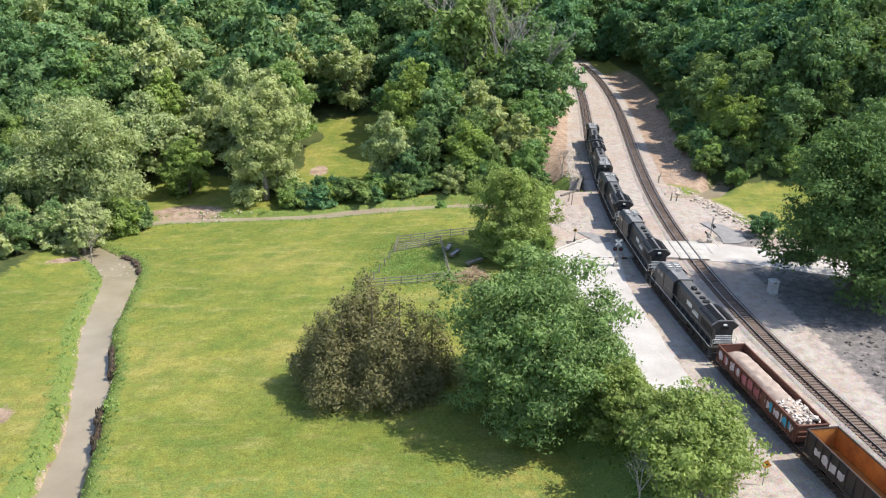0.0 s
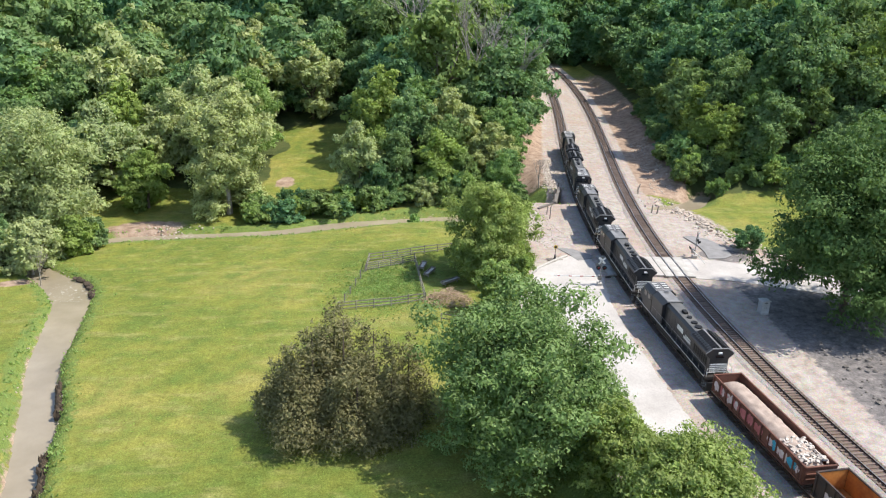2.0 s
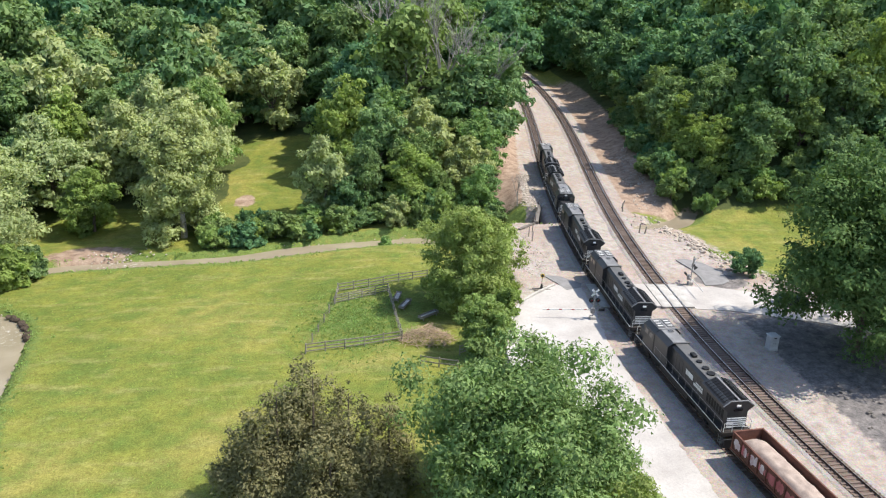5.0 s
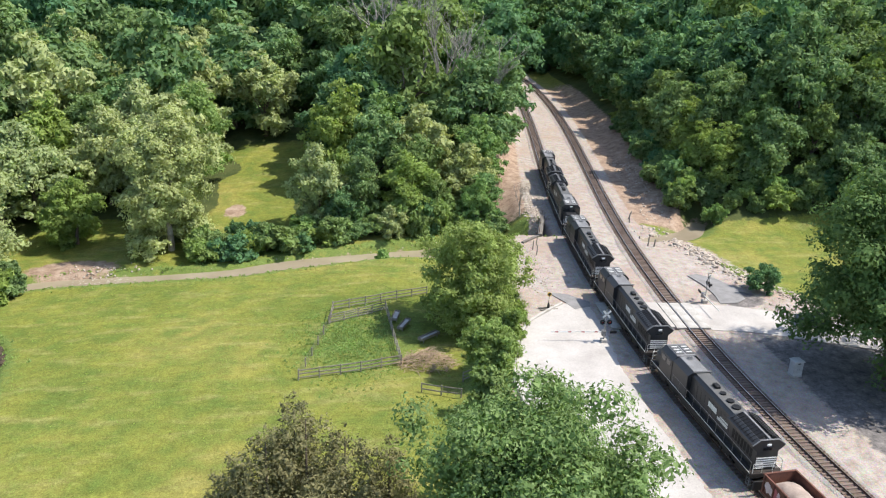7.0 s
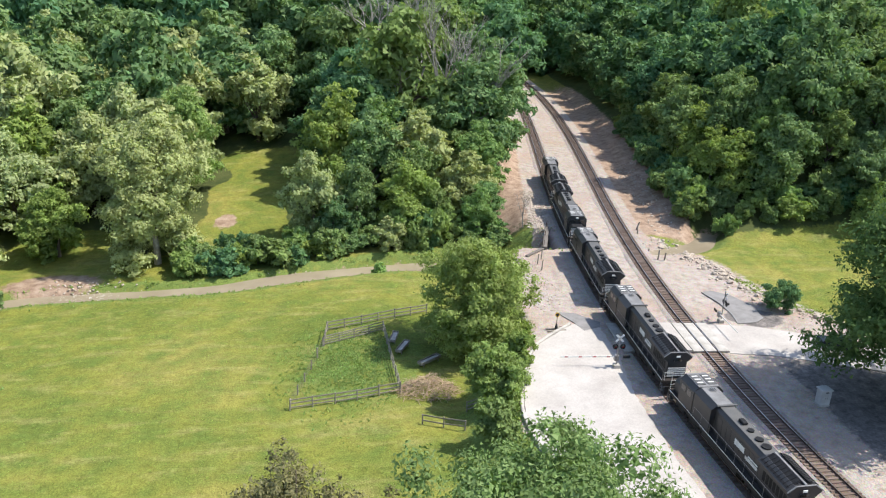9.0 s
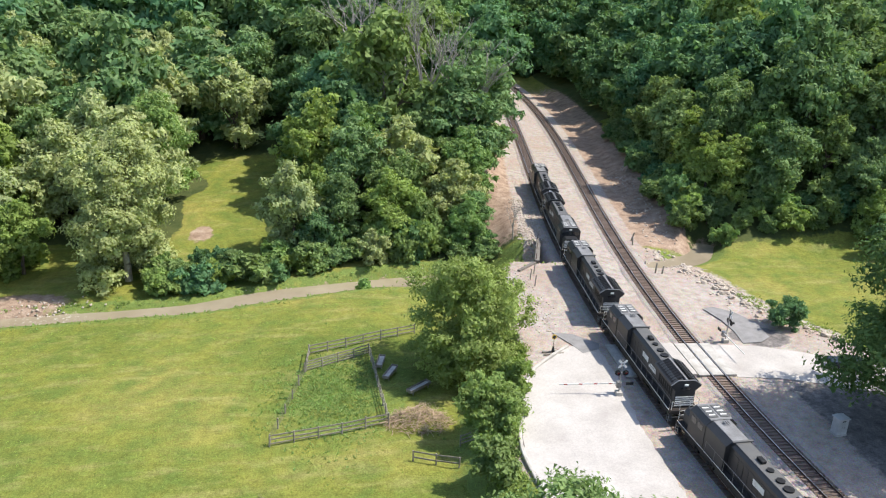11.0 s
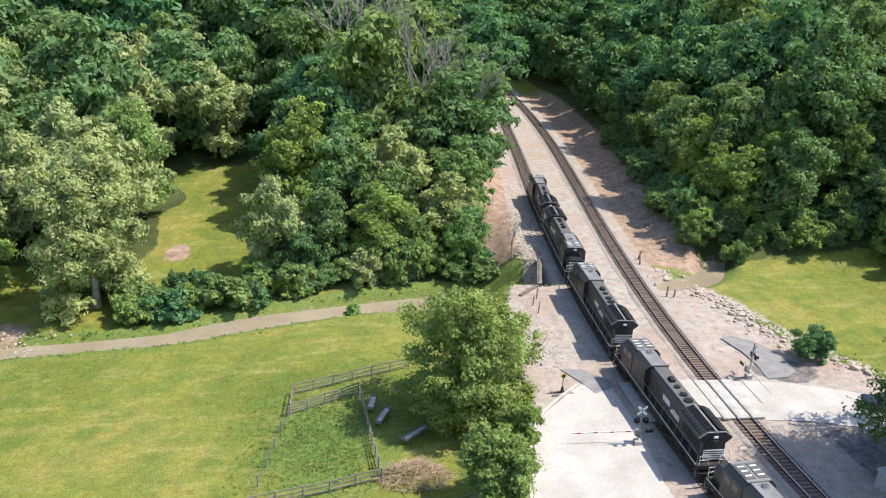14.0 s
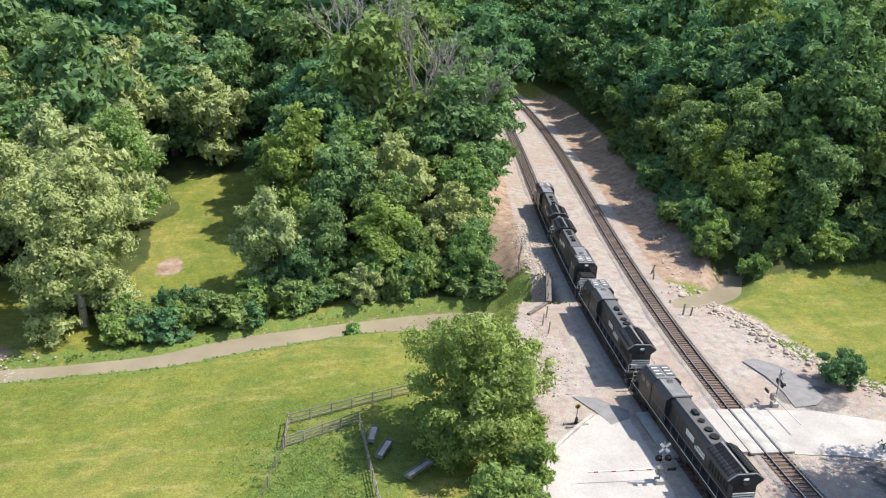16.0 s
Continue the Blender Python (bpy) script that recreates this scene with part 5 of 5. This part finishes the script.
# ---- paddock ----
def fence_run(a, b, rails, post_gap, label, h=1.35, wire=False):
    """A run of board fence: posts and rails follow the ground."""
    e = holder("paddock_fence", label, "fence", "paddock fences", pose(a[0], a[1], 0))
    L = math.dist(a, b)
    n = max(2, round(L / post_gap) + 1)
    rng = random.Random(int(L * 100))
    pts = []
    for i in range(n):
        f = i / (n - 1)
        x, y = a[0] + (b[0] - a[0]) * f, a[1] + (b[1] - a[1]) * f
        z = float(ground_z(x, y))
        pts.append((x - a[0], y - a[1], z))
        part("fence_post", tube(bmesh.new(), (x - a[0], y - a[1], z - .4), (x - a[0] + rng.uniform(-.05, .05), y - a[1], z + h + rng.uniform(-.08, .15)), .085, .075, 7), WOOD_GREY, e)
    for p, q in zip(pts, pts[1:]):
        for r in range(rails):
            zz = h * (r + 1) / rails - .12
            bm = bmesh.new()
            d = Vector(q) - Vector(p)
            m = Matrix.Translation((Vector(p) + Vector(q)) / 2 + Vector((0, 0, zz + rng.uniform(-.04, .04)))) @ d.to_track_quat("X", "Z").to_matrix().to_4x4()
            if wire:
                box(bm, 0, 0, 0, d.length, .02, .02, m)
            else:
                box(bm, 0, 0, 0, d.length + .1, .05, .15, m, .01)
            part("wire" if wire else "fence_board", bm, WIRE if wire else WOOD_GREY, e)
    return e


fence_run((-7.6, 126.8), (5.6, 131.6), 3, 2.4, "grey board fence at the far side of the paddock")
fence_run((-7.6, 126.8), (-7.8, 122.6), 2, 2.2, "grey board fence at the paddock corner")
fence_run((-7.8, 122.6), (-0.4, 126.2), 4, 1.9, "overgrown grey board fence across the paddock")
fence_run((-0.4, 126.2), (1.2, 109.4), 3, 2.2, "grey board fence along the paddock lane")
fence_run((-10.6, 106.8), (1.2, 109.6), 3, 2.4, "grey board fence at the near side of the paddock")
fence_run((-7.9, 122.4), (-10.6, 107.2), 3, 3.4, "thin wire fence along the open field", 1.2, True)
fence_run((3.2, 102.6), (7.4, 101.0), 2, 2.1, "short dark board gate below the lane", 1.2)
fence_run((8.0, 104.6), (9.6, 104.2), 3, 1.6, "short board gate among bushes", 1.3)


def feed_trough(x, y, rot, label, length=2.6):
    e = holder("feed_trough", label, "trough", "feed troughs", pose(x, y, float(ground_z(x, y)), 0, 0, rot))
    bm = bmesh.new()
    box(bm, 0, 0, .42, .72, length, .06)
    for s in (-.36, .36):
        box(bm, s, 0, .58, .05, length, .32)
    for s in (-length / 2, length / 2):
        box(bm, 0, s, .58, .76, .05, .32)
    part("tub", bm, WOOD_GREY, e)
    part("feed", B(0, 0, .52, .6, length - .2, .12, .03), CONCRETE, e, "pale grey feed")
    for sx in (-.3, .3):
        for sy in (-length * .38, length * .38):
            part("leg", B(sx, sy, .18, .08, .08, .56), WOOD_GREY, e)


feed_trough(0.9, 123.0, -12, "grey slatted feed trough standing in the paddock")
feed_trough(1.9, 120.2, -24, "grey slatted feed trough beside the paddock fence", 3.0)
feed_trough(4.9, 116.6, -48, "dark wooden feed trough under the tree", 3.2)


def brush_pile():
    rng = random.Random(17)
    bm = bmesh.new()
    gz = float(ground_z(4.3, 109.6))
    for k in range(620):
        a, r = rng.uniform(0, 6.28), rng.random() ** .6 * 3.0
        x, y = 4.3 + math.cos(a) * r * 1.15, 109.6 + math.sin(a) * r * .75
        z = gz + (1 - r / 3.4) * 2.3 * rng.random() ** .6 + .05
        d = Vector((rng.gauss(0, 1), rng.gauss(0, .7), rng.gauss(0, .25))).normalized() * rng.uniform(.5, 1.6)
        tube(bm, (x, y, z), (x + d.x, y + d.y, max(gz + .03, z + d.z)), rng.uniform(.015, .05), .008, 4)
    tagged(obj("brush_pile", bm, DEADWOOD), "heap of dry brown cut branches beside the paddock", "brush pile", kind="stuff")


brush_pile()


def parked_car():
    e = holder("parked_car", "dark parked car half under the large tree", "car", "", pose(53.7, 113.9, .1, 0, 0, 158))
    body = prism(bmesh.new(), [(-2.2, .35), (2.2, .35), (2.25, .75), (2.05, .95), (1.0, 1.02), (.45, 1.45), (-1.2, 1.48), (-1.95, 1.0), (-2.22, .9)], -.88, .88)
    bmesh.ops.bevel(body, geom=body.edges[:], offset=.05, segments=2, affect="EDGES")
    part("body", body, CAR_PAINT, e)
    for s in (-1, 1):
        part("side_window", B(-.35, s * .885, 1.24, 1.5, .02, .3, .01), GLASSD, e)
        for x in (-1.35, 1.35):
            w = part("wheel", tube(bmesh.new(), (x, s * .72, .33), (x, s * .92, .33), .33, seg=18), RUBBER, e)
            part("rim", tube(bmesh.new(), (x, s * .91, .33), (x, s * .935, .33), .2, seg=14), STEEL, w)
    m = Matrix.Translation((.74, 0, 1.25)) @ Matrix.Rotation(radians(50), 4, "Y")
    part("windscreen", box(bmesh.new(), 0, 0, .03, .62, 1.5, .02, m), GLASSD, e)
    for s in (-.6, .6):
        part("headlight", B(2.22, s, .72, .06, .35, .14, .02), WHITE, e)


parked_car()


# ---- bare trees, ground plants ----
def bare_tree(x, y, h, seed, label, mat=None):
    rng = random.Random(seed)
    seg = []

    def grow(p, d, ln, r, lv):
        q = p + d * ln
        seg.append((p, q, r, r * .65, 5 if lv < 2 else 4))
        if lv >= 4:
            return
        for k in range(3 if lv else 4):
            nd = (d + Vector((rng.gauss(0, .42), rng.gauss(0, .42), rng.uniform(-.05, .35)))).normalized()
            grow(p + d * ln * rng.uniform(.6, 1), nd, ln * rng.uniform(.55, .75), r * .5, lv + 1)

    grow(Vector((0, 0, -.4)), Vector((rng.gauss(0, .06), rng.gauss(0, .06), 1)).normalized(), h * .42, h * .016, 0)
    e = holder("bare_tree", label, "tree", "bare trees", pose(x, y, float(ground_z(x, y))))
    tr = new("trunk", limb_mesh(seg, "trunk", mat or GREYTWIG))
    tr.parent = e


for i, (x, y, h) in enumerate(((12.5, 195, 34), (16.5, 192, 31), (8, 211, 35), (2, 220, 35), (20.5, 198, 28), (5.0, 198, 32))):
    bare_tree(x, y, h, 50 + i, "grey leafless tree standing among green woods")
bare_tree(24.0, 160.5, 7.5, 61, "thin bare sapling on the reddish bank")
bare_tree(-57.0, 121.5, 7.0, 62, "pale dead snag at the stream bend", BARK_PALE)
bare_tree(17.0, 55.5, 6.5, 63, "grey leafless brush beside the lane")


def tufts(name, label, count, place, size, mat, seed, tall=1.0):
    """Low grass and weeds as small crossed blades."""
    rng = np.random.default_rng(seed)
    P = place(rng, count)
    z = ground_z(P[:, 0], P[:, 1])
    n = len(P)
    V, F = [], []
    for i in range(n):
        s = size * (0.5 + rng.random())
        for b in range(4):
            a = rng.random() * 6.28
            w, h = s * .3, s * (.6 + .6 * rng.random()) * tall
            ox, oy = rng.normal(0, s * .3, 2)
            dx, dy = math.cos(a), math.sin(a)
            x, y = P[i, 0] + ox, P[i, 1] + oy
            k = len(V)
            V += [(x - dx * w, y - dy * w, z[i] - .03), (x + dx * w, y + dy * w, z[i] - .03), (x + dy * s * .6, y - dx * s * .6, z[i] + h)]
            F.append((k, k + 1, k + 2))
    tagged(mesh_np(name, V, F, mat), label, "grass", kind="stuff")


def in_field(rng, n):
    p = np.stack([rng.uniform(-48, 12, n * 2), rng.uniform(50, 150, n * 2)], -1)
    keep = (near_stream(p[:, 0], p[:, 1]) > .6) & (p[:, 0] < edge_w(p[:, 1]) - 2)
    return p[keep][:n]


def in_paddock(rng, n):
    p = np.stack([rng.normal(-4.2, 3.6, n * 2), rng.normal(116.5, 5.2, n * 2)], -1)
    return p[(p[:, 0] < 0.4)][:n]


def on_banks(rng, n):
    i = rng.integers(0, len(STREAM_W), n)
    a = rng.random(n) * 6.28
    q = STREAM_W[i, 2] + 0.7 + np.abs(rng.normal(0, 1.1, n))
    p = np.stack([STREAM_W[i, 0] + np.cos(a) * q, STREAM_W[i, 1] + np.sin(a) * q], -1)
    return p[near_stream(p[:, 0], p[:, 1]) > .5]


def on_shoulders(rng, n):
    y = rng.uniform(55, 150, n)
    west = np.stack([edge_w(y) - np.abs(rng.normal(0, 2.2, n)), y], -1)
    y2 = rng.uniform(112, 136, n // 3)
    east = np.stack([edge_e(y2) + np.abs(rng.normal(1.0, 1.5, n // 3)), y2], -1)
    return np.concatenate([west, east])


GRASS = leaf_mat("grass_blades", (0.24, 0.33, 0.06), (0.30, 0.38, 0.08), (0.42, 0.42, 0.13), 0.5)
WEED = leaf_mat("weeds", (0.20, 0.32, 0.08), (0.27, 0.38, 0.11), (0.42, 0.48, 0.20), 0.5)
tufts("meadow_grass", "long yellow-green meadow grass", 6000, in_field, .16, GRASS, 1, 0.4)
tufts("paddock_weeds", "rank green weeds in the fenced paddock", 2600, in_paddock, .24, WEED, 2, 0.6)
tufts("bank_grass", "rough grass on the stream banks", 2600, on_banks, .30, WEED, 3, 0.7)
tufts("shoulder_weeds", "weeds along the gravel shoulder", 2200, on_shoulders, .30, WEED, 4, 0.7)
